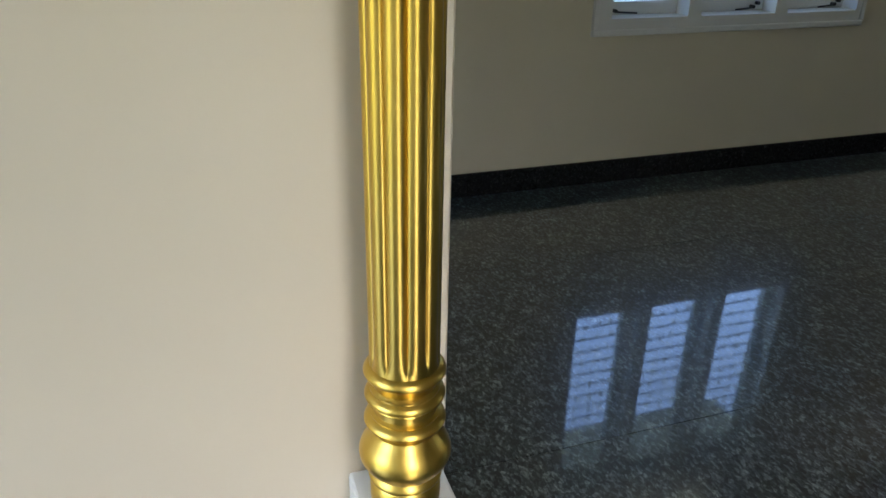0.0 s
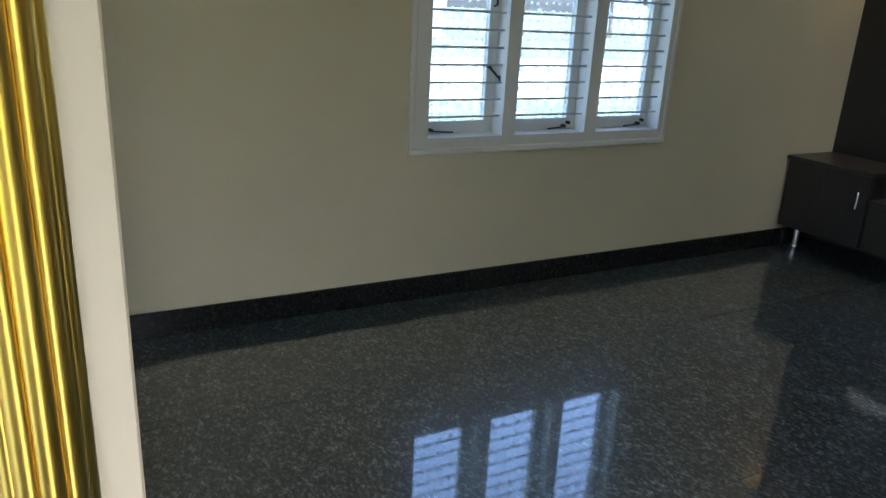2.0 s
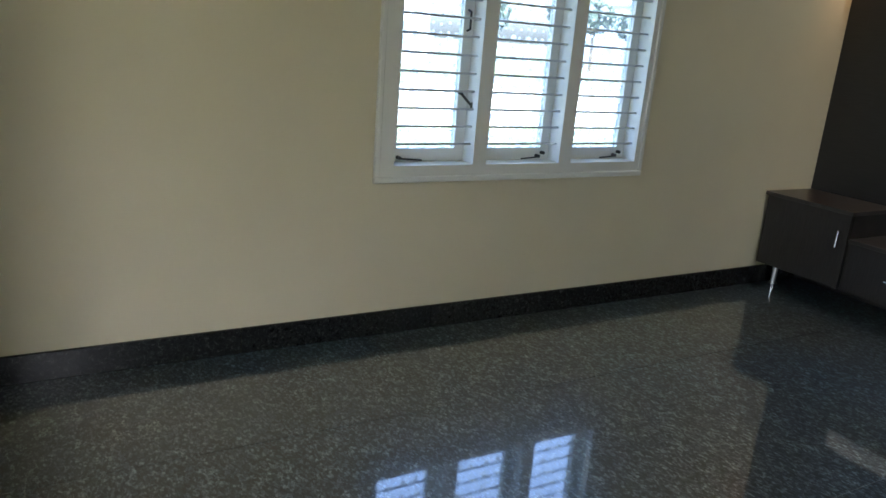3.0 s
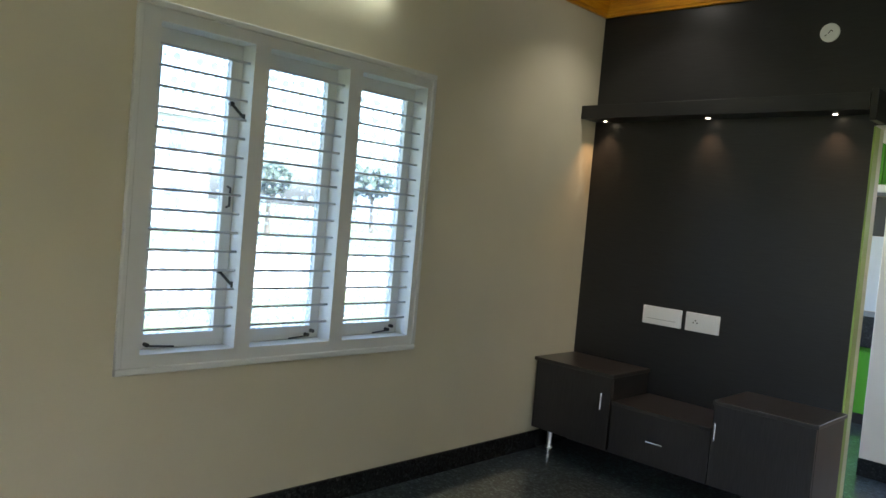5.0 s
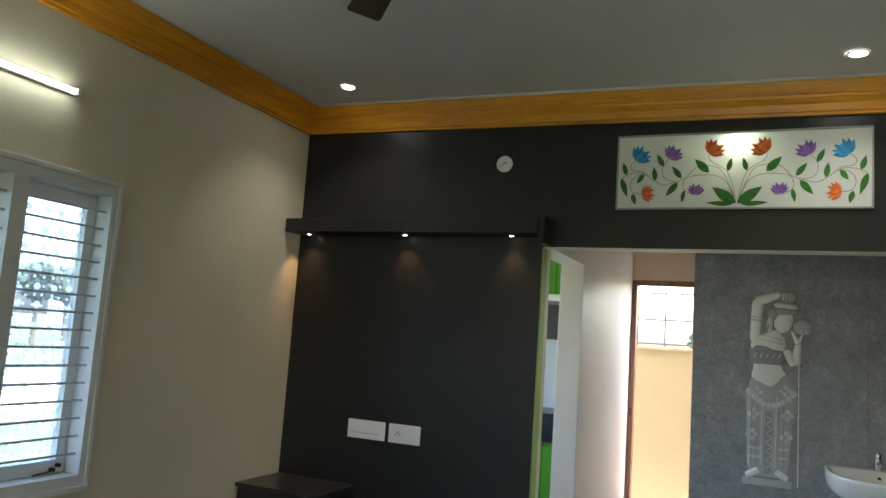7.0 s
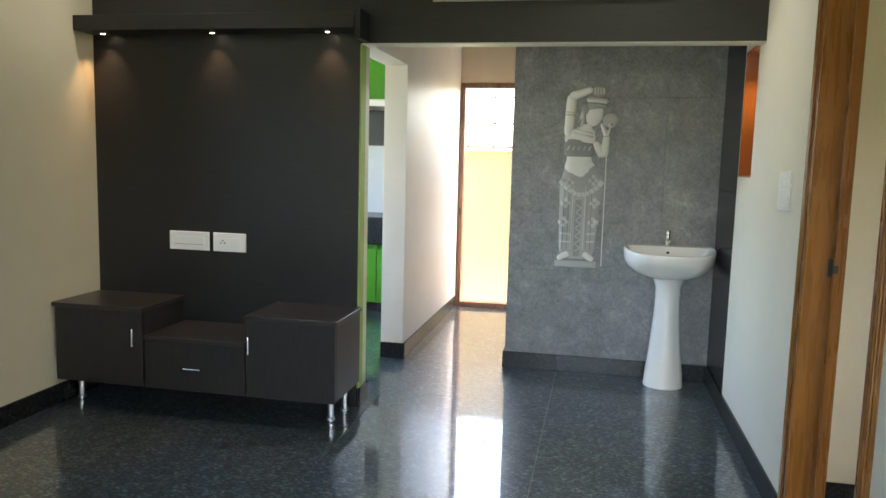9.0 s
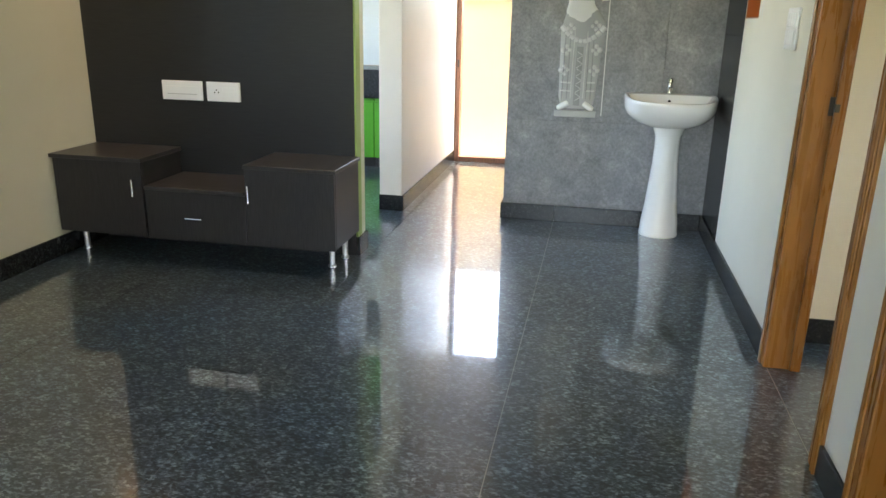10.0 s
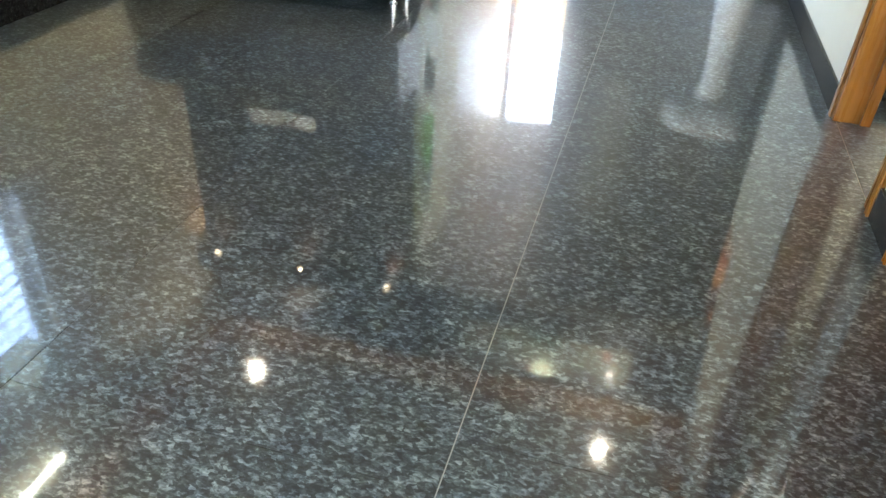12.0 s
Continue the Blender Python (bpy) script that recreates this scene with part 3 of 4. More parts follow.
# ---- gold column on its plinth ----
colm = thing("gold_column", (1.599, 1.40, 0), "gold enamelled fluted round column with ringed base on the partition end", "column")
part("plinth", box_bm(1.525, 1.695, 1.325, 1.5255, 0.0, 0.372, 0.006, 2), FRAME_WHITE, colm, "white painted plinth block")
cx, cy = 1.599, 1.40
NF, PER = 10, 18
rings = []
for z in (0.685, 0.695, 0.706, 0.733, 1.2, 1.8, 2.40, 2.43, 2.445):
    ring = []
    deep = {0.685: 0.0, 0.695: 0.3, 0.706: 0.75, 2.43: 0.6, 2.445: 0.0}.get(z, 1.0)
    for i in range(NF * PER):
        u = (i % PER) / PER
        lobe = abs(math.sin(math.pi * u)) ** 0.62
        r = 0.0545 - 0.0078 * (1 - lobe) * deep
        a = 2 * math.pi * i / (NF * PER) + 0.12
        ring.append((cx + r * math.cos(a), cy + r * math.sin(a), z))
    rings.append(ring)
part("shaft", rings_bm(rings), GOLD, colm, "gold fluted shaft", smooth=True)


def torus_prof(r, z, h, out, n=7):
    return [(r + out * math.sin(math.pi * k / (n - 1)), z - h / 2 + h * k / (n - 1)) for k in range(n)]


prof = [(0.060, 0.205), (0.066, 0.276), (0.066, 0.305), (0.060, 0.312)]
prof += torus_prof(0.064, 0.322, 0.016, 0.005, 5)
prof += torus_prof(0.062, 0.372, 0.078, 0.023, 11) + [(0.058, 0.418), (0.060, 0.426)]
prof += torus_prof(0.062, 0.441, 0.024, 0.012) + [(0.063, 0.456), (0.057, 0.460), (0.057, 0.474), (0.063, 0.478)]
prof += torus_prof(0.062, 0.491, 0.022, 0.010) + [(0.062, 0.505), (0.056, 0.510), (0.058, 0.522)]
prof += torus_prof(0.061, 0.538, 0.026, 0.012) + [(0.050, 0.554)]
part("base_mouldings", lathe_bm((cx, cy, 0), [(r * 0.885, 0.690 + (z - 0.554) * 0.94) for r, z in prof], 40), GOLD, colm, "gold turned base rings", smooth=True)
prof = [(0.05, 2.43)] + torus_prof(0.060, 2.455, 0.03, 0.012) + [(0.058, 2.475), (0.070, 2.56), (0.085, 2.60), (0.085, 2.64)]
part("capital", lathe_bm((cx, cy, 0), prof, 40), GOLD, colm, smooth=True)
part("abacus", box_bm(1.510, 1.690, 1.305, 1.5255, 2.64, 2.70, 0.004), GOLD, colm)


# ---- television unit ----
def foot(parent, x, y, h):
    bm = lathe_bm((x, y, 0), [(0.024, 0.0), (0.024, 0.010), (0.017, 0.014), (0.017, h - 0.012), (0.022, h - 0.010), (0.022, h)], 16)
    part("foot", bm, STEEL, parent, "round brushed-steel foot", smooth=True)


def bar_handle(parent, p, q):
    bm = cyl_bm(p, q, 0.0058, 10)
    p, q = Vector(p), Vector(q)
    for k in (0.12, 0.88):
        c = p.lerp(q, k)
        cyl_bm(c, c + Vector((0.028, 0, 0)), 0.0045, 8, bm=bm)
    part("handle", bm, CHROME, parent, "slim chrome bar handle", smooth=True)


XF, XB, BZ = 5.775, 6.197, 0.156


def cabinet(y0, y1, top, label, kind, overhang, feet):
    c = thing("tv_cabinet", (6.0, (y0 + y1) / 2, 0), label, "cabinet", "low television units")
    part("body", box_bm(XF + 0.020, XB, y0, y1, BZ, top - 0.022, 0.0015), CAB, c)
    part("top", box_bm(XF - overhang, XB, y0 - (0.012 if kind != "drawer" else 0), y1 + (0.010 if kind == "left" else 0), top - 0.0215, top, 0.002), CABTOP, c, "brown laminate top")
    f = part("drawer_front" if kind == "drawer" else "door", box_bm(XF, XF + 0.0195, y0 + 0.0015, y1 - 0.0015, BZ - 0.004, top - 0.024, 0.0012), CAB, c)
    if kind == "left":
        bar_handle(f, (XF - 0.028, y0 + 0.047, 0.39), (XF - 0.028, y0 + 0.047, 0.488))
    elif kind == "right":
        bar_handle(f, (XF - 0.028, y1 - 0.028, 0.395), (XF - 0.028, y1 - 0.028, 0.493))
    else:
        m = (y0 + y1) / 2
        bar_handle(f, (XF - 0.028, m - 0.05, 0.284), (XF - 0.028, m + 0.05, 0.284))
    for fx, fy in feet:
        foot(c, fx, fy, BZ)
    return c


cabinet(3.030, 3.585, 0.605, "dark wenge side cabinet with one door beside the window wall", "left", 0.016, [(5.93, 3.543)])
cabinet(2.412, 3.017, 0.452, "low dark wenge drawer cabinet between two taller ones", "drawer", 0.010, [])
cabinet(1.895, 2.412 - 0.003, 0.605, "dark wenge side cabinet with one door at the wall end", "right", 0.016, [(5.965, 1.985), (6.14, 1.965)])

# pelmet shelf with three spots
pel = thing("pelmet_shelf", (6.1, 2.75, 2.16), "near-black laminate pelmet shelf with three small lit spots", "shelf")
part("front_board", box_bm(6.02, 6.04, 1.897, 3.598, 2.158, 2.243, 0.0015), LAMINATE, pel)
part("top_board", box_bm(6.04, 6.198, 1.9, 3.598, 2.221, 2.243), LAMINATE, pel)
part("bottom_board", box_bm(6.04, 6.198, 1.9, 3.598, 2.160, 2.176), LAMINATE, pel)
part("end_block", box_bm(6.03, 6.198, 1.862, 1.896, 2.106, 2.262, 0.002), LAMINATE, pel)
for y in (3.485, 2.782, 2.085):
    tr = part("spot_trim", tube_ring_bm((6.135, y, 2.16), [(0.013, -0.0005), (0.020, -0.0005), (0.020, -0.004), (0.013, -0.005)], 20), CHROME, pel)
    part("spot_lens", cyl_bm((6.135, y, 2.1585), (6.135, y, 2.1555), 0.0125, 16), SPOT, tr, "lit warm lens")
    lamp = new("spot_lamp", bpy.data.lights.new("spot_lamp", "SPOT"))
    lamp.data.energy, lamp.data.color, lamp.data.spot_size, lamp.data.spot_blend, lamp.data.shadow_soft_size = 0.32, (1.0, 0.62, 0.36), radians(88), 1.0, 0.015
    lamp.matrix_world = look((6.135, y, 2.150), (6.155, y, 0.5))

# switch plates under the pelmet
for y0, y1, lab in ((2.845, 3.105, "wide white modular switch plate on the dark wall"), (2.607, 2.818, "white socket plate on the dark wall")):
    sw = thing("switch_plate", (6.19, (y0 + y1) / 2, 0.88), lab, "switch", "television wall plates")
    part("plate", box_bm(6.186, 6.1995, y0, y1, 0.888, 1.0, 0.004, 2), PLASTIC, sw)
    n = 1 if y1 - y0 > 0.23 else 2
    for i in range(n):
        a = y0 + 0.028 + i * (y1 - y0 - 0.056) / n
        part("module", box_bm(6.1835, 6.1862, a + 0.001, a + (y1 - y0 - 0.056) / n - 0.001, 0.918, 0.970, 0.001), PLASTIC, sw)
    if n == 1:
        part("slit", box_bm(6.1828, 6.1836, y0 + 0.035, y1 - 0.035, 0.922, 0.925), ART_FRAME, sw)
    if n == 2:
        for dy, dz in ((-0.012, 0.0), (0.012, 0.0), (0.0, 0.014)):
            part("socket_hole", cyl_bm((6.1832, y1 - 0.065 + dy, 0.94 + dz), (6.1836, y1 - 0.065 + dy, 0.94 + dz), 0.0045, 10), DARK, sw)

# round junction plate with loose wires
jp = thing("junction_plate", (6.19, 2.177, 2.6), "round white junction plate with loose dark wires on the black wall", "junction box")
part("disc", lathe_bm((0, 0, 0), [(0.050, 0), (0.050, 0.006), (0.046, 0.010), (0.0, 0.0105)], 32), PLASTIC, jp).matrix_basis = pose(6.1995, 2.177, 2.604, 0, -90, 0)
wr = cyl_bm((6.19, 2.185, 2.598), (6.175, 2.165, 2.612), 0.0022, 6)
cyl_bm((6.175, 2.165, 2.612), (6.17, 2.155, 2.603), 0.0022, 6, bm=wr)
cyl_bm((6.19, 2.192, 2.592), (6.178, 2.196, 2.585), 0.0022, 6, bm=wr)
part("wires", wr, BLACK, jp)

# ---- painted glass panel ----
AY0, AY1, AZ0, AZ1 = 0.238, 1.502, 2.320, 2.742
art = thing("flower_panel", (6.19, 0.868, AZ0), "long white glass panel painted with lotus flowers in a thin frame", "painting")
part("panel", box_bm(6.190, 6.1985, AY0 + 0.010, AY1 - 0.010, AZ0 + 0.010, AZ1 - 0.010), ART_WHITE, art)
for bx in ((AY0, AY1, AZ0, AZ0 + 0.010), (AY0, AY1, AZ1 - 0.010, AZ1), (AY0, AY0 + 0.010, AZ0 + 0.010, AZ1 - 0.010), (AY1 - 0.010, AY1, AZ0 + 0.010, AZ1 - 0.010)):
    part("frame_bead", box_bm(6.184, 6.1992, *bx, 0.002), ART_FRAME, art)


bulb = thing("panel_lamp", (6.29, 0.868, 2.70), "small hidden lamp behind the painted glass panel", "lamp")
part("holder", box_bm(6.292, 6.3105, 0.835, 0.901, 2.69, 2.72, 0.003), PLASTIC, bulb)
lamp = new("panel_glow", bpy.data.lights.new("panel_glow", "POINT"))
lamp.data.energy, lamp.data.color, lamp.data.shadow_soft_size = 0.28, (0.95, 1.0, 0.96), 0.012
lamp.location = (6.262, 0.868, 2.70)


def petal_pts(c, ang, ln, wd):
    """A pointed oval from c, along ang (radians from up, towards the viewer's right)."""
    d, s = Vector((math.sin(ang), math.cos(ang))), Vector((math.cos(ang), -math.sin(ang)))
    pts = []
    for k in range(13):
        t = k / 6 if k <= 6 else (12 - k) / 6
        w = wd * 0.5 * math.sin(math.pi * min(1, t ** 0.8)) * (1 if k <= 6 else -1)
        pts.append(c + d * (ln * t) + s * w)
    return pts[:12]


def flat(bm, pts, x, mirror):
    vs = []
    for p in pts:
        u = -p.x if mirror else p.x
        vs.append(bm.verts.new((x, 0.870 - u, AZ0 + p.y)))
    bm.faces.new(vs)


layer = itertools.count()


def motif(name, shapes, material, edge=None, label="", step=0.00012):
    """Shapes are outlines in panel coordinates: right of the middle, up from the bottom. Built on both halves."""
    x = 6.1894 - 0.00004 * next(layer)
    for mirror in (False, True):
        bm = bmesh.new()
        for k, s in enumerate(shapes):
            flat(bm, s, x - step * k, mirror)
        rim = [f for f in bm.faces]
        if edge:
            g = bmesh.ops.inset_individual(bm, faces=rim, thickness=0.0011, depth=0.0)
            for f in g["faces"]:
                f.material_index = 1
        g = bmesh.ops.extrude_face_region(bm, geom=bm.faces[:])
        bmesh.ops.translate(bm, verts=[v for v in g["geom"] if isinstance(v, bmesh.types.BMVert)], vec=(0.0012, 0, 0))
        bmesh.ops.recalc_face_normals(bm, faces=bm.faces[:])
        ob = part(name, bm, material, art, label)
        if edge:
            ob.data.materials.append(edge)


def lotus(u, v, size, lean, material, edge):
    c = Vector((u, v))
    motif("flower", [petal_pts(c, lean + radians(a), size * k, size * 0.36)
                     for a, k in ((-54, 0.88), (54, 0.88), (-36, 0.96), (36, 0.96), (-15, 1.0), (17, 1.0), (0, 0.78))], material, edge)


def leaf(u, v, ln, ang, wd=0.36):
    motif("leaf", [petal_pts(Vector((u, v)), radians(ang), ln, ln * wd)], LEAF, LEAF_EDGE)
    c, d = Vector((u, v)), Vector((math.sin(radians(ang)), math.cos(radians(ang))))
    stem(c, c + d * ln * 0.85, 0.04, 0.0012)


def stem(a, b, bend, w=0.0019):
    a, b = Vector(a), Vector(b)
    mid = (a + b) / 2 + Vector((-(b - a).y, (b - a).x)) * bend
    c = [a * (1 - t) ** 2 + mid * 2 * t * (1 - t) + b * t * t for t in [k / 10 for k in range(11)]]
    left, right = [], []
    for i, p in enumerate(c):
        d = (c[min(10, i + 1)] - c[max(0, i - 1)]).normalized()
        s = Vector((-d.y, d.x)) * w / 2
        left.append(p + s)
        right.append(p - s)
    motif("stem", [left + right[::-1]], STEM)


def vine(*knots, w=0.0026):
    """A smooth thin stem through its knots."""
    k = [Vector(p) for p in knots]
    k = [2 * k[0] - k[1]] + k + [2 * k[-1] - k[-2]]
    c = []
    for p0, p1, p2, p3 in zip(k, k[1:], k[2:], k[3:]):
        for j in range(5):
            t = j / 5
            c.append(0.5 * (2 * p1 + (p2 - p0) * t + (2 * p0 - 5 * p1 + 4 * p2 - p3) * t * t + (3 * p1 - p0 - 3 * p2 + p3) * t ** 3))
    c.append(k[-2])
    left, right = [], []
    for i, p in enumerate(c):
        d = (c[min(len(c) - 1, i + 1)] - c[max(0, i - 1)]).normalized()
        s = Vector((-d.y, d.x)) * w / 2
        left.append(p + s)
        right.append(p - s)
    motif("stem", [[left[i], left[i + 1], right[i + 1], right[i]] for i in range(len(c) - 1)], STEM, step=0.0)


# one half; the other half is mirrored
vine((0.004, 0.035), (0.025, 0.14), (0.060, 0.215), (0.135, 0.265), (0.145, 0.310))
vine((0.004, 0.035), (0.055, 0.150), (0.122, 0.185), (0.224, 0.183), (0.314, 0.152), (0.378, 0.137), (0.430, 0.165), (0.493, 0.205), (0.557, 0.203), (0.602, 0.180))
vine((0.008, 0.060), (0.070, 0.200), (0.122, 0.235), (0.195, 0.235), (0.250, 0.185), (0.273, 0.130), (0.256, 0.095), (0.215, 0.085))
vine((0.348, 0.285), (0.378, 0.245), (0.384, 0.200), (0.360, 0.165), (0.314, 0.155))
vine((0.528, 0.282), (0.557, 0.250), (0.544, 0.222), (0.493, 0.214), (0.455, 0.190))
vine((0.470, 0.195), (0.520, 0.192), (0.553, 0.150), (0.540, 0.098), (0.488, 0.083))
leaf(0.004, 0.030, 0.150, 53, 0.38)
leaf(0.020, 0.026, 0.135, 86, 0.2)
leaf(0.141, 0.200, 0.107, 44, 0.40)
leaf(0.047, 0.205, 0.075, -14)
leaf(0.282, 0.172, 0.085, 37)
leaf(0.300, 0.150, 0.100, 141)
leaf(0.420, 0.160, 0.080, 7)
leaf(0.378, 0.240, 0.080, 27)
leaf(0.483, 0.200, 0.066, 146, 0.42)
leaf(0.577, 0.195, 0.078, 16)
leaf(0.606, 0.180, 0.116, 198, 0.28)
leaf(0.542, 0.090, 0.067, 195, 0.42)
leaf(0.266, 0.105, 0.072, 170, 0.32)
lotus(0.143, 0.305, 0.088, radians(-44), RED, RED_EDGE)
lotus(0.346, 0.284, 0.080, radians(-32), PURPLE, PURPLE_EDGE)
lotus(0.526, 0.280, 0.088, radians(-40), BLUE, BLUE_EDGE)
lotus(0.488, 0.083, 0.070, radians(-80), RED, RED_EDGE)
lotus(0.208, 0.080, 0.064, radians(-4), PURPLE, PURPLE_EDGE)

# ---- wall fittings above the window ----
tl = thing("tube_light", (3.72, 3.57, 2.5), "lit slim white tube light fixed above the window", "lamp")
part("batten", box_bm(3.115, 4.335, 3.574, 3.598, 2.506, 2.534, 0.004), PLASTIC, tl)
part("diffuser", cyl_bm((3.125, 3.564, 2.520), (4.325, 3.564, 2.520), 0.0105, 16), TUBE, tl, "glowing white diffuser", smooth=True)
for a, b in ((3.108, 3.125), (4.325, 4.342)):
    part("end_cap", box_bm(a, b, 3.550, 3.598, 2.505, 2.535, 0.003), PLASTIC, tl)
bh = thing("bulb_holder", (3.805, 3.56, 2.535), "white angled bulb holder with no bulb above the tube light", "lamp holder")
_ax = Vector((0.35, -0.62, -0.42)).normalized()
_p = Vector((3.795, 3.575, 2.560))
part("rose", cyl_bm((3.795, 3.5985, 2.560), (3.795, 3.575, 2.560), 0.040, 24, 0.034), PLASTIC, bh)
part("socket", cyl_bm(_p + _ax * -0.004, _p + _ax * 0.05, 0.030, 20, 0.022), PLASTIC, bh, smooth=True)
part("collar", cyl_bm(_p + _ax * 0.0505, _p + _ax * 0.066, 0.019, 20), PLASTIC, bh, smooth=True)
part("opening", cyl_bm(_p + _ax * 0.0662, _p + _ax * 0.0668, 0.014, 16), DARK, bh)

# ---- ceiling lights and fan ----
for x, y in ((5.787, 3.065), (5.795, 0.345)):
    zc = ceil_z(y)
    dl = thing("downlight", (x, y, zc), "small round lit ceiling downlight", "lamp", "ceiling downlights")
    part("trim_ring", tube_ring_bm((x, y, zc), [(0.036, 0.0), (0.048, 0.0), (0.046, -0.006), (0.036, -0.004)], 28), PLASTIC, dl, smooth=True)
    part("lens", cyl_bm((x, y, zc - 0.0005), (x, y, zc - 0.003), 0.0345, 24), LED, dl, "glowing white lens")
    lamp = new("downlight_lamp", bpy.data.lights.new("downlight_lamp", "SPOT"))
    lamp.data.energy, lamp.data.color, lamp.data.spot_size, lamp.data.spot_blend, lamp.data.shadow_soft_size = 1.0, (1.0, 0.97, 0.92), radians(118), 1.0, 0.03
    lamp.matrix_world = look((x, y, zc - 0.02), (x, y, 0))

fan = thing("ceiling_fan", (3.955, 1.74, 2.7), "dark brown three-bladed ceiling fan at rest", "fan")
part("rod", cyl_bm((3.955, 1.74, 2.80), (3.955, 1.74, 2.986), 0.012, 12), FAN, fan)
part("canopy", lathe_bm((3.955, 1.74, 0), [(0.02, 2.92), (0.055, 2.96), (0.06, 2.986)], 24), FAN, fan, smooth=True)
part("motor", lathe_bm((3.955, 1.74, 0), [(0.03, 2.690), (0.10, 2.700), (0.115, 2.735), (0.11, 2.77), (0.05, 2.80), (0.02, 2.81)], 32), FAN, fan, smooth=True)
for k in range(3):
    a = radians(43 + 120 * k)
    bm = bmesh.new()
    add_box(bm, 0.09, 0.19, -0.03, 0.03, -0.003, 0.003)
    part("blade_arm", bm, FAN, fan).matrix_basis = pose(3.955, 1.74, 2.74, 0, 0, math.degrees(a))
    r0, r1 = [], []
    for z in (-0.002, 0.002):
        pts = [(0.17, -0.048), (0.40, -0.060), (0.585, -0.068), (0.605, -0.060), (0.610, 0.060), (0.590, 0.066), (0.40, 0.056), (0.17, 0.046)]
        (r0 if z < 0 else r1).extend((x, y, z) for x, y in pts)
    part("blade", rings_bm([r0, r1]), FAN, fan).matrix_basis = pose(3.955, 1.74, 2.746, 0, 0, math.degrees(a)) @ pose(0, 0, 0, 10, 0, 0)

# ---- basin alcove: niche, switches, figure, basin ----
nb = structure("niche_lining", box_bm(NICHE[0], NICHE[1], Y_SOUTH - 0.149, Y_SOUTH - 0.115, NICHE[2], NICHE[3]), ORANGE, "orange painted wall niche lit from its top", "niche")
part("niche_side", box_bm(NICHE[1] - 0.008, NICHE[1], Y_SOUTH - 0.115, Y_SOUTH - 0.002, NICHE[2], NICHE[3]), ORANGE, nb)
part("niche_side", box_bm(NICHE[0], NICHE[0] + 0.008, Y_SOUTH - 0.115, Y_SOUTH - 0.002, NICHE[2], NICHE[3]), ORANGE, nb)
part("niche_floor", box_bm(NICHE[0] + 0.008, NICHE[1] - 0.008, Y_SOUTH - 0.115, Y_SOUTH - 0.002, NICHE[2], NICHE[2] + 0.008), ORANGE, nb)
part("niche_top", box_bm(NICHE[0] + 0.008, NICHE[1] - 0.008, Y_SOUTH - 0.115, Y_SOUTH - 0.002, NICHE[3] - 0.008, NICHE[3]), ORANGE, nb)
nl = thing("niche_light", (6.52, -0.29, 2.09), "small lit spot in the niche top", "lamp")
part("lens", cyl_bm((6.50, -0.275, 2.0915), (6.50, -0.275, 2.0865), 0.018, 16), SPOT, nl)
lamp = new("niche_lamp", bpy.data.lights.new("niche_lamp", "SPOT"))
lamp.data.energy, lamp.data.color, lamp.data.spot_size, lamp.data.spot_blend, lamp.data.shadow_soft_size = 0.3, (1.0, 0.78, 0.34), radians(110), 0.8, 0.015
lamp.matrix_world = look((6.50, -0.275, 2.08), (6.6, -0.31, 1.4))

sp = thing("light_switch", (5.57, Y_SOUTH, 1.28), "white upright switch panel on the off-white wall by the door frame", "switch")
part("plate", box_bm(5.485, 5.665, Y_SOUTH + 0.0005, Y_SOUTH + 0.012, 1.285, 1.455, 0.004, 2), PLASTIC, sp)
for i in range(2):
    for j in range(4):
        part("rocker", box_bm(5.503 + j * 0.037, 5.536 + j * 0.037, Y_SOUTH + 0.012, Y_SOUTH + 0.017, 1.305 + i * 0.072, 1.363 + i * 0.072, 0.002), PLASTIC, sp)

# relief figure: one plain carved mesh, no features; u is metres right of its middle, v metres above the ledge
FX, FY, FZ = X_SINK - 0.003, 0.685, 0.780
fg = bmesh.new()
tones = []


def tone(k):
    """Faces made since the last call take tone k: 0 pale, 1 mid grey, 2 soft grey, 3 dark grey."""
    tones.extend([k] * (len(fg.faces) - len(tones)))


def mass(u, v, ru, rv, turn=0.0, rx=0.014, k=0):
    bmesh.ops.create_uvsphere(fg, u_segments=24, v_segments=14, radius=1, matrix=pose(FX, FY - u, FZ + v, turn, 0, 0) @ Matrix.Diagonal((rx, ru, rv, 1)))
    tone(k)


def limb(u0, v0, u1, v1, w0, w1, rx=0.016, k=0):
    """A rounded limb that tapers from one end to the other."""
    p, q = Vector((u0, v0)), Vector((u1, v1))
    d = (q - p).normalized()
    s = Vector((d.y, -d.x))
    L = (q - p).length
    rows = []
    for j in range(13):
        t = j / 12
        off = math.sqrt(max(0.0, 1 - (2 * t - 1) ** 8))
        w = (w0 + (w1 - w0) * t) * max(0.12, off)
        c = p + d * (L * t)
        rows.append([(FX - rx * max(0.12, off) * math.sin(2 * math.pi * i / 16), FY - (c + s * w * math.cos(2 * math.pi * i / 16)).x, FZ + (c + s * w * math.cos(2 * math.pi * i / 16)).y) for i in range(16)])
    skin(rows)
    tone(k)


def skin(rows):
    vs = [[fg.verts.new(p) for p in r] for r in rows]
    n = len(rows[0])
    for p, q in zip(vs, vs[1:]):
        for i in range(n):
            fg.faces.new((p[i], p[(i + 1) % n], q[(i + 1) % n], q[i]))
    fg.faces.new(vs[0][::-1])
    fg.faces.new(vs[-1])


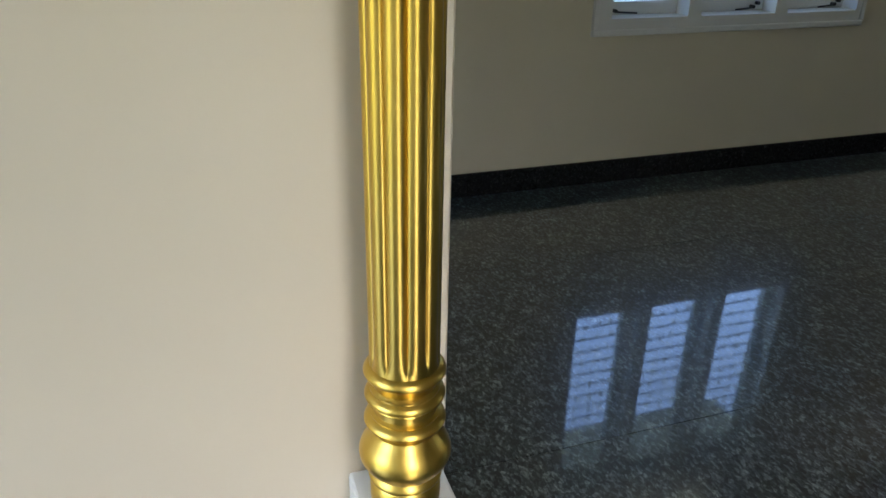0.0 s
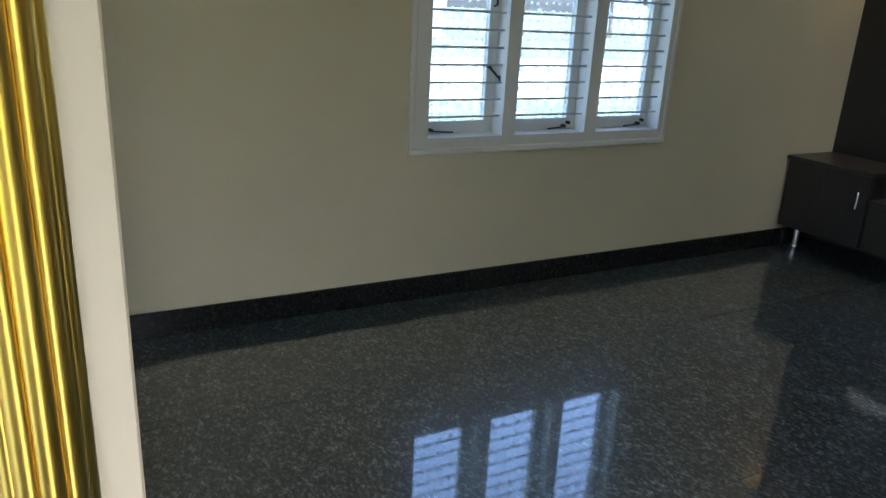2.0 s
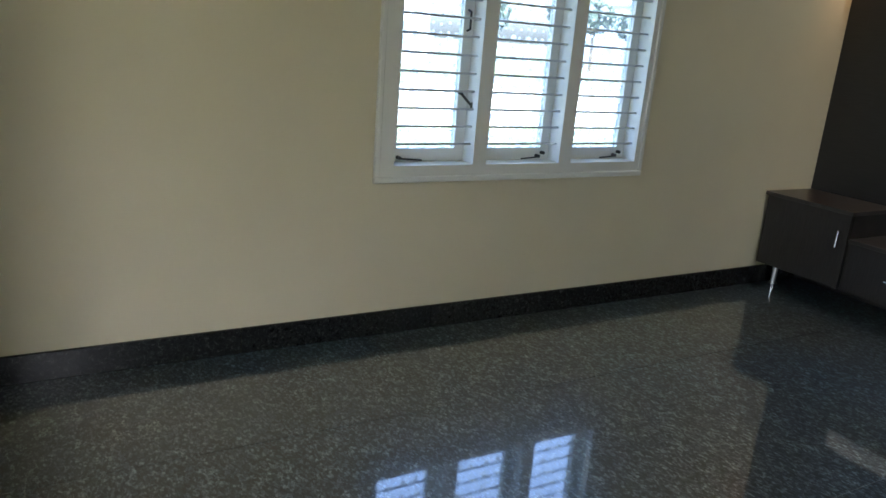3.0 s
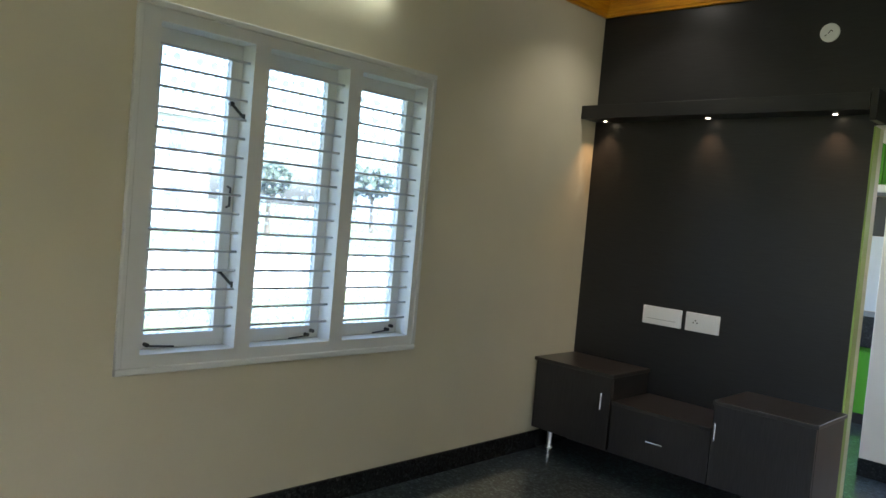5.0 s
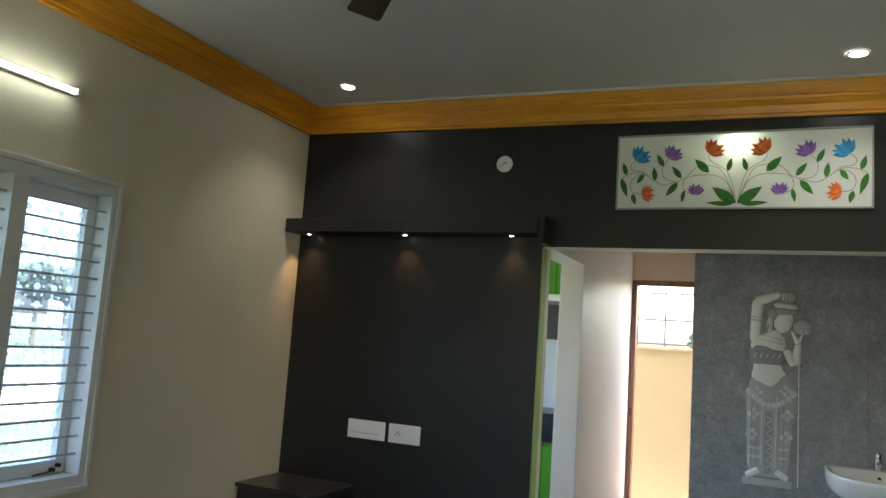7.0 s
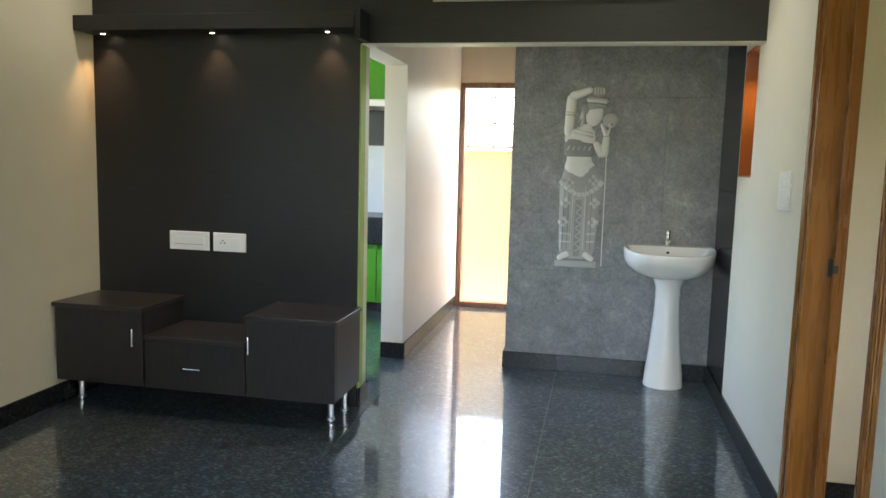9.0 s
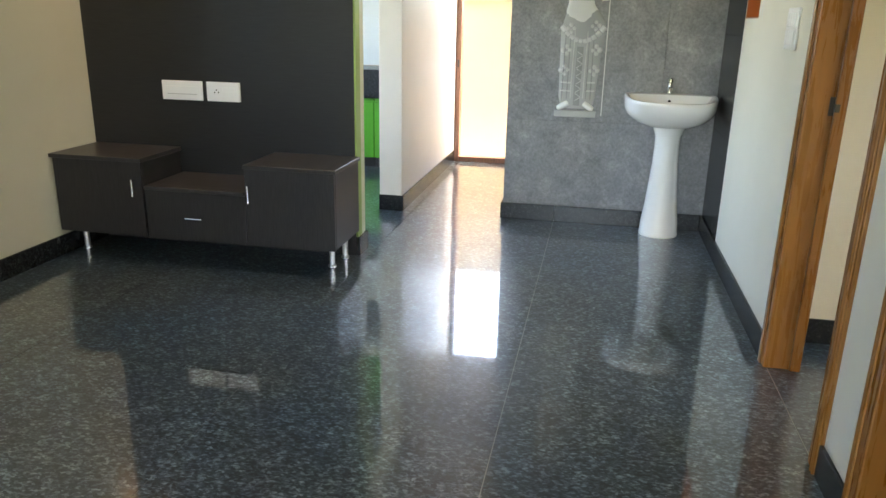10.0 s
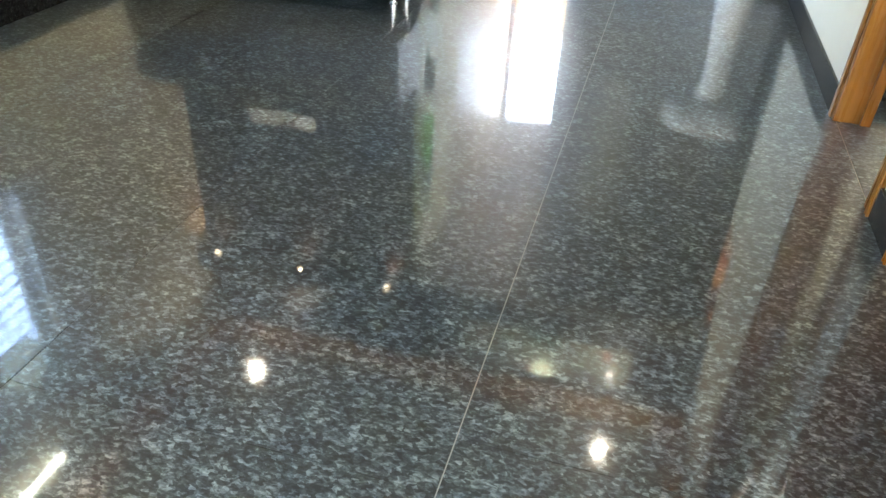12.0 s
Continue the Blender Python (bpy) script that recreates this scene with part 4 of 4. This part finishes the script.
def loft(rows, rx=0.014, k=0):
    """A flattened body through rows of height, left and right edge, smoothed between the rows."""
    out = []
    for j in range((len(rows) - 1) * 4 + 1):
        i, t = min(j // 4, len(rows) - 2), (j % 4) / 4 if j // 4 <= len(rows) - 2 else 1.0
        e = t * t * (3 - 2 * t)
        v, l, r = (rows[i][0] + (rows[i + 1][0] - rows[i][0]) * t, *(rows[i][m] + (rows[i + 1][m] - rows[i][m]) * e for m in (1, 2)))
        out.append([(FX - rx * math.sin(2 * math.pi * a / 24), FY - (l + r) / 2 - (r - l) / 2 * math.cos(2 * math.pi * a / 24), FZ + v) for a in range(24)])
    skin(out)
    tone(k)


# skirt, its folds, sash and blossoms
loft([(0.03, -0.115, 0.10), (0.12, -0.132, 0.115), (0.35, -0.137, 0.130), (0.53, -0.141, 0.152), (0.60, -0.128, 0.150), (0.645, -0.115, 0.118), (0.675, -0.085, 0.095)], 0.014, 1)
loft([(0.05, -0.048, 0.030), (0.20, -0.050, 0.030), (0.44, -0.046, 0.034)], 0.0165, 3)
for u in (-0.112, -0.078, 0.052, 0.082):
    limb(u, 0.06, u * 0.95, 0.55, 0.0045, 0.0035, 0.0165, 3)
for u in (-0.052, 0.032):
    limb(u, 0.06, u + 0.006, 0.58, 0.006, 0.004, 0.018, 2)
for j in range(6):
    v = 0.08 + j * 0.055
    limb(-0.026, v, 0.016, v + 0.028, 0.0045, 0.0045, 0.019, 2)
    limb(-0.026, v + 0.054, 0.016, v + 0.028, 0.0045, 0.0045, 0.0192, 2)
for j in range(10):
    a0, a1 = -1 + j / 5, -1 + (j + 1) / 5
    limb(0.006 + 0.142 * a0, 0.475 + 0.10 * a0 * a0, 0.006 + 0.142 * a1, 0.475 + 0.10 * a1 * a1, 0.021, 0.021, 0.019, 2)
for u, v in ((-0.095, 0.415), (0.100, 0.420), (-0.102, 0.285), (0.094, 0.285), (-0.075, 0.555), (0.085, 0.575)):
    for du, dv in ((0, 0.024), (-0.023, -0.002), (0.021, 0.002), (0.0, -0.022)):
        mass(u + du, v + dv, 0.018, 0.019, 0, 0.0172, 2)
for v in (0.150, 0.205):
    limb(-0.128, v, -0.045, v - 0.004, 0.009, 0.009, 0.0165, 2)
    limb(0.045, v, 0.112, v + 0.004, 0.009, 0.009, 0.0165, 2)
# bare middle, shoulders, neck
loft([(0.598, -0.030, 0.024), (0.612, -0.075, 0.060), (0.632, -0.108, 0.092), (0.665, -0.114, 0.096), (0.72, -0.102, 0.066), (0.76, -0.104, 0.062), (0.80, -0.112, 0.074), (0.86, -0.122, 0.086), (0.905, -0.105, 0.080), (0.93, -0.045, 0.062), (0.955, -0.005, 0.055)], 0.0158)
loft([(0.735, -0.108, 0.070), (0.755, -0.122, 0.084), (0.82, -0.124, 0.085), (0.845, -0.110, 0.020), (0.853, -0.100, -0.04)], 0.018, 3)
for j in range(5):
    limb(-0.10 + j * 0.036, 0.775, -0.085 + j * 0.036, 0.812, 0.008, 0.006, 0.0195, 2)
limb(-0.078, 0.90, 0.078, 0.865, 0.010, 0.010, 0.0165, 2)
limb(-0.060, 0.925, 0.075, 0.890, 0.008, 0.008, 0.0165, 2)
# head, hair, ornaments
mass(0.072, 1.022, 0.056, 0.082, 14, 0.020)
mass(0.010, 1.060, 0.030, 0.042, 0, 0.0195, 3)
mass(0.066, 1.075, 0.062, 0.040, 6, 0.0200, 3)
limb(-0.030, 0.93, -0.012, 1.00, 0.016, 0.010, 0.0185, 3)
limb(-0.004, 1.05, -0.018, 0.925, 0.012, 0.026, 0.018, 2)
limb(0.012, 1.122, 0.162, 1.110, 0.020, 0.020, 0.023, 2)
limb(0.02, 1.095, 0.155, 1.080, 0.014, 0.014, 0.022, 3)
mass(0.098, 1.178, 0.050, 0.042, 0, 0.019, 3)
for j in range(4):
    limb(0.068 + j * 0.020, 1.155, 0.072 + j * 0.018, 1.205, 0.007, 0.006, 0.021, 2)
# raised arm
limb(-0.100, 0.86, -0.082, 1.165, 0.030, 0.036, 0.018)
limb(-0.098, 1.135, 0.055, 1.192, 0.034, 0.020, 0.0175)
limb(-0.122, 1.035, -0.058, 1.030, 0.008, 0.008, 0.021, 2)
limb(-0.122, 1.018, -0.058, 1.013, 0.006, 0.006, 0.021, 1)
# pot and the arm that holds it
mass(0.182, 0.985, 0.054, 0.052, 0, 0.018, 1)
mass(0.188, 0.955, 0.030, 0.020, 10, 0.022, 2)
mass(0.188, 0.955, 0.022, 0.013, 10, 0.0235, 3)
limb(0.082, 0.84, 0.142, 0.735, 0.024, 0.028, 0.016)
limb(0.146, 0.735, 0.160, 0.895, 0.030, 0.020, 0.018)
limb(0.160, 0.875, 0.120, 0.965, 0.020, 0.010, 0.023)
limb(0.165, 0.885, 0.185, 0.945, 0.010, 0.006, 0.0235)
limb(0.136, 0.872, 0.182, 0.872, 0.006, 0.006, 0.0215, 2)
# feet
limb(-0.140, 0.022, -0.058, 0.070, 0.018, 0.026, 0.022)
limb(0.108, 0.022, 0.034, 0.070, 0.018, 0.026, 0.022)
bmesh.ops.recalc_face_normals(fg, faces=fg.faces[:])
figure = part("relief_figure", fg, FIG_LIGHT, smooth=True)
figure.data.materials.append(FIG_DARK)
figure.data.materials.append(FIG_MID)
figure.data.materials.append(FIG_DEEP)
for k, pl in zip(tones, figure.data.polygons):
    pl.material_index = k
tagged(figure, "pale grey carved standing figure relief on the slate tile wall", "relief")
_base = thing("stone_plaque", (FX, 0.685, 0.775), "flat grey relief ledge and thin staff beside the figure", "relief")
part("ledge", box_bm(X_SINK - 0.024, X_SINK - 0.0005, 0.555, 0.84, 0.752, 0.797, 0.004), FIG_DARK, _base)
part("staff", box_bm(X_SINK - 0.006, X_SINK - 0.0005, 0.518, 0.524, 0.765, 1.70), FIG_LIGHT, _base)

# basin on its pedestal
bs = thing("wash_basin", (7.11, 0.085, 0), "white glazed pedestal wash basin with a chrome tap on dark granite", "basin")


def rim_ring(w, front, z, back=X_SINK - 0.002, dip=0.0, n=64):
    """A basin outline: straight at the wall, blunt at the ends, bowed to the room; dip lowers its front."""
    pts = []
    xm = 7.20
    for i in range(n):
        a = 2 * math.pi * i / n
        c, s = math.cos(a), math.sin(a)
        yy = 0.088 + w * math.copysign(abs(s) ** (0.50 if c > 0 else 0.36), s)
        xx = xm - (xm - front) * abs(c) ** 0.95 if c > 0 else xm + (back - xm) * abs(c) ** 0.4
        pts.append((xx, yy, z - dip * max(0.0, c)))
    return pts


rings = [rim_ring(0.085, 7.07, 0.735), rim_ring(0.155, 7.00, 0.746), rim_ring(0.225, 6.955, 0.774), rim_ring(0.272, 6.918, 0.815), rim_ring(0.286, 6.900, 0.845), rim_ring(0.290, 6.895, 0.872, dip=0.010),
         rim_ring(0.292, 6.890, 0.905, dip=0.018), rim_ring(0.293, 6.889, 0.928, dip=0.024), rim_ring(0.289, 6.893, 0.935, dip=0.025), rim_ring(0.279, 6.903, 0.936, 7.33, 0.025),
         rim_ring(0.266, 6.918, 0.930, 7.262, 0.025), rim_ring(0.250, 6.935, 0.905, 7.252, 0.02), rim_ring(0.20, 6.98, 0.845, 7.235, 0.01), rim_ring(0.10, 7.06, 0.805, 7.22), rim_ring(0.03, 7.11, 0.798, 7.21)]
part("bowl", rings_bm(rings), CERAMIC, bs, smooth=True)
part("overflow", cyl_bm((7.2515, 0.088, 0.890), (7.2455, 0.088, 0.889), 0.010, 14), DARK, bs)
prof = [(0.128, 0.0), (0.130, 0.012), (0.126, 0.03), (0.116, 0.09), (0.102, 0.20), (0.088, 0.36), (0.077, 0.50), (0.074, 0.59), (0.082, 0.67), (0.102, 0.725), (0.114, 0.756)]
ped = []
for r, z in prof:
    ring = []
    for i in range(60):
        a = 2 * math.pi * i / 60
        off = abs(math.degrees(a) - 180)
        lip = 0.007 * min(1, max(0, (off - 46) / 7)) * (1 if 0.05 < z < 0.62 else 0.0)
        ring.append((7.19 + (r + lip) * 0.96 * math.cos(a), 0.078 + (r + lip) * math.sin(a), z))
    ped.append(ring)
part("pedestal", rings_bm(ped), CERAMIC, bs, "tapered white ceramic pedestal with a raised edge", smooth=True)
tap = cyl_bm((7.29, 0.09, 0.938), (7.29, 0.09, 1.005), 0.017, 16)
cyl_bm((7.29, 0.09, 0.985), (7.19, 0.09, 0.972), 0.010, 12, bm=tap)
tb = part("tap", tap, CHROME, bs, "chrome pillar tap", smooth=True)
part("tap_knob", lathe_bm((7.29, 0.09, 1.005), [(0.010, 0), (0.019, 0.006), (0.019, 0.026), (0.012, 0.034)], 14), CHROME, tb, smooth=True)

# ---- kitchen seen past the wall end ----
X_K = X_EAST
for i in range(3):
    y0 = 2.08 + i * 0.505
    c = thing("kitchen_base_unit", (9.1, y0 + 0.25, 0), "glossy green kitchen base unit under a black counter", "cabinet", "green base units")
    part("body", box_bm(8.87, X_K - 0.002, y0 + 0.002, y0 + 0.503, 0.10, 0.66), KITCHEN_GREEN, c)
    part("door", box_bm(8.85, 8.869, y0 + 0.004, y0 + 0.501, 0.10, 0.62, 0.002), KITCHEN_GREEN, c)
    part("plinth", box_bm(8.91, X_K - 0.01, y0 + 0.002, y0 + 0.503, 0.0, 0.10), BLACK, c)
    w = thing("kitchen_wall_unit", (9.25, y0 + 0.25, 2.0), "glossy green kitchen wall unit", "cabinet", "green wall units")
    part("body", box_bm(9.08, X_K - 0.002, y0 + 0.002, y0 + 0.503, 2.03, 2.75), KITCHEN_GREEN, w)
    part("door", box_bm(9.06, 9.079, y0 + 0.004, y0 + 0.501, 2.03, 2.75, 0.002), KITCHEN_GREEN, w)
ct = thing("kitchen_counter", (9.1, 2.8, 0.66), "black granite kitchen counter with a deep front", "counter")
part("slab", box_bm(8.80, X_K - 0.002, 2.082, 3.59, 0.662, 0.92, 0.004), SKIRT, ct)
hood = thing("chimney_hood", (9.2, 2.65, 1.9), "white and dark kitchen chimney hood under green units", "hood")
part("canopy", box_bm(8.95, X_K - 0.004, 2.30, 2.95, 1.96, 2.026, 0.01), CERAMIC, hood)
part("dark_splashback", box_bm(X_K - 0.02, X_K - 0.003, 2.10, 3.2, 1.60, 1.955), BLACK, hood)
part("pale_splashback", box_bm(X_K - 0.012, X_K - 0.003, 2.10, 3.55, 0.923, 1.598), BACKSPLASH, hood)

# ---- outdoors ----
structure("pavement_yard", box_bm(9.605, 10.69, -0.5, 4.0, -0.44, -0.25), GREY_OUT, "plain concrete yard floor behind the house", "pavement")
gm = bmesh.new()
add_box(gm, -300, 300, -300, 300, -0.6, -0.45)
structure("ground", gm, GRASS, "dry grassy ground reaching the horizon", "ground")
cw = thing("compound_wall", (5, 14, -0.45), "low white painted compound wall in the field outside", "wall")
for i in range(9):
    part("wall_panel", box_bm(-14 + i * 4, -10.1 + i * 4, 13.9, 14.05, -0.45, 0.35), FRAME_WHITE, cw)
    part("pier", box_bm(-10.1 + i * 4, -9.9 + i * 4, 13.85, 14.1, -0.45, 0.5), FRAME_WHITE, cw)


def far_house(x, y, w, d, h, label):
    hs = thing("house", (x, y, -0.45), label, "house", "houses in the distance")
    part("wall", box_bm(x, x + w, y, y + d, -0.45, h), HAZED_HOUSE, hs)
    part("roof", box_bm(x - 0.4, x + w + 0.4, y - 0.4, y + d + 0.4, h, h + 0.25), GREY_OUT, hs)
    part("parapet", box_bm(x, x + w, y, y + 0.15, h + 0.25, h + 1.0), HAZED_HOUSE, hs)
    n = max(2, int(w / 3))
    for f in range(int((h + 0.45) / 3)):
        for i in range(n):
            a = x + (i + 0.3) * w / n
            wd = part("window", box_bm(a, a + 1.2, y - 0.04, y - 0.01, 0.6 + 3 * f, 1.9 + 3 * f), FAR_GLASS, hs)
            part("sill", box_bm(a - 0.1, a + 1.3, y - 0.12, y - 0.01, 0.5 + 3 * f, 0.6 + 3 * f), FRAME_WHITE, wd)


far_house(15, 40, 7.5, 8, 5.6, "far two-storey house across the field, coloured blue-grey with haze")
far_house(58, 62, 14, 9, 5.6, "far two-storey house beyond the trees, coloured blue-grey with haze")


def tree(x, y, h, seed):
    rnd = random.Random(seed)
    t = thing("tree", (x, y, -0.45), "leafy green tree standing in the field", "tree", "field trees")
    bm = cyl_bm((x, y, -0.45), (x + rnd.uniform(-.3, .3), y, h * 0.45), 0.16, 10, 0.10)
    for k in range(5):
        a = rnd.uniform(0, 6.28)
        cyl_bm((x, y, h * rnd.uniform(0.3, 0.45)), (x + math.cos(a) * h * 0.25, y + math.sin(a) * h * 0.25, h * rnd.uniform(0.55, 0.85)), 0.07, 7, 0.02, bm)
    part("trunk", bm, BARK, t)
    verts, faces = [], []
    for k in range(1500):
        a, b = rnd.uniform(0, 6.28), rnd.uniform(-1, 1)
        r = h * 0.36 * (0.55 + 0.45 * rnd.random()) * (0.8 + 0.35 * noise.noise(Vector((math.cos(a) * 2, math.sin(a) * 2, b * 2 + seed))))
        c = Vector((x + r * math.cos(a) * math.sqrt(1 - b * b), y + r * math.sin(a) * math.sqrt(1 - b * b), h * 0.68 + r * b * 0.8))
        u = Vector((rnd.uniform(-1, 1), rnd.uniform(-1, 1), rnd.uniform(-1, 1))).normalized() * rnd.uniform(0.10, 0.22)
        w = u.orthogonal() * 0.7
        i = len(verts)
        verts += [c - u, c + w, c + u, c - w]
        faces.append((i, i + 1, i + 2, i + 3))
    me = bpy.data.meshes.new("crown")
    me.from_pydata(verts, [], faces)
    me.materials.append(FOLIAGE)
    cr = new("crown", me)
    cr.parent = t
    cr.matrix_parent_inverse = Matrix.Translation(-t.location)


for i, (x, y, h) in enumerate(((24, 36, 3.8), (31, 38, 4.6), (38, 44, 5.0), (27, 52, 5.5), (47, 50, 4.6), (20.5, 44, 5.0), (13.2, 1.2, 1.95))):
    tree(x, y, h, 11 + i)

# ---- tiles of the basin wall, as pieces ----
sinkw = bpy.data.objects["wall_sink"]
_rows = (0.0, 0.12, 0.72, 1.32, 1.92, 2.52, 3.02)
for y0, y1 in ((0.672, 1.167), (0.135, 0.672), (Y_SOUTH, 0.135)):
    for z0, z1 in zip(_rows, _rows[1:]):
        part("tile", box_bm(X_SINK, X_SINK + 0.0115, y0 + 0.0009, y1 - 0.0009, z0 + 0.0009, z1 - 0.0009, 0.0006), TILE, sinkw)
for z0, z1 in zip(_rows, _rows[1:]):
    part("tile", box_bm(X_SINK + 0.0115, X_SINK + 0.12, 1.1555, 1.1665, z0 + 0.0008, z1 - 0.0008, 0.0006), TILE, sinkw)
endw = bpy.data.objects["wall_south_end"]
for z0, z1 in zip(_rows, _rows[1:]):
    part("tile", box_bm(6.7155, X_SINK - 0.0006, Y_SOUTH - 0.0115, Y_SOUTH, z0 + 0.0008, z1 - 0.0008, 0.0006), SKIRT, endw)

# ---- floor slabs, as pieces on a bed ----
bed = structure("floor", box_bm(-1.15, 9.6, -2.52, Y_WIN + 0.1, -0.12, -0.0025), GROUT, "polished black granite slab floor with fine pale joints", "floor")
_j = (-0.225, 0.838, 1.842, 2.86, Y_WIN)
_x = ((-1.15, 1.1, 3.05, 6.9, 9.6), (-1.15, 0.5, 2.9, 6.55, 9.6), (-1.15, 1.7, 4.6, 7.4, 9.6), (-1.15, 1.55, 3.9, 6.2, 9.6))
for row in range(4):
    for a, b in zip(_x[row], _x[row][1:]):
        sb = box_bm(a + 0.0006, b - 0.0006, _j[row] + 0.0015, _j[row + 1] - 0.0015, -0.02, 0.0)
        for v in sb.verts:
            if abs(v.co.y - _j[1]) < 0.01:
                v.co.y -= 0.010 * (v.co.x - 3.0)
        part("slab", sb, GRANITE, bed)
for a, b in ((-1.15, 2.2), (2.2, 5.6), (5.6, 9.6)):
    part("slab", box_bm(a + 0.001, b - 0.001, -2.52, -0.2275, -0.02, 0.0), GRANITE, bed)
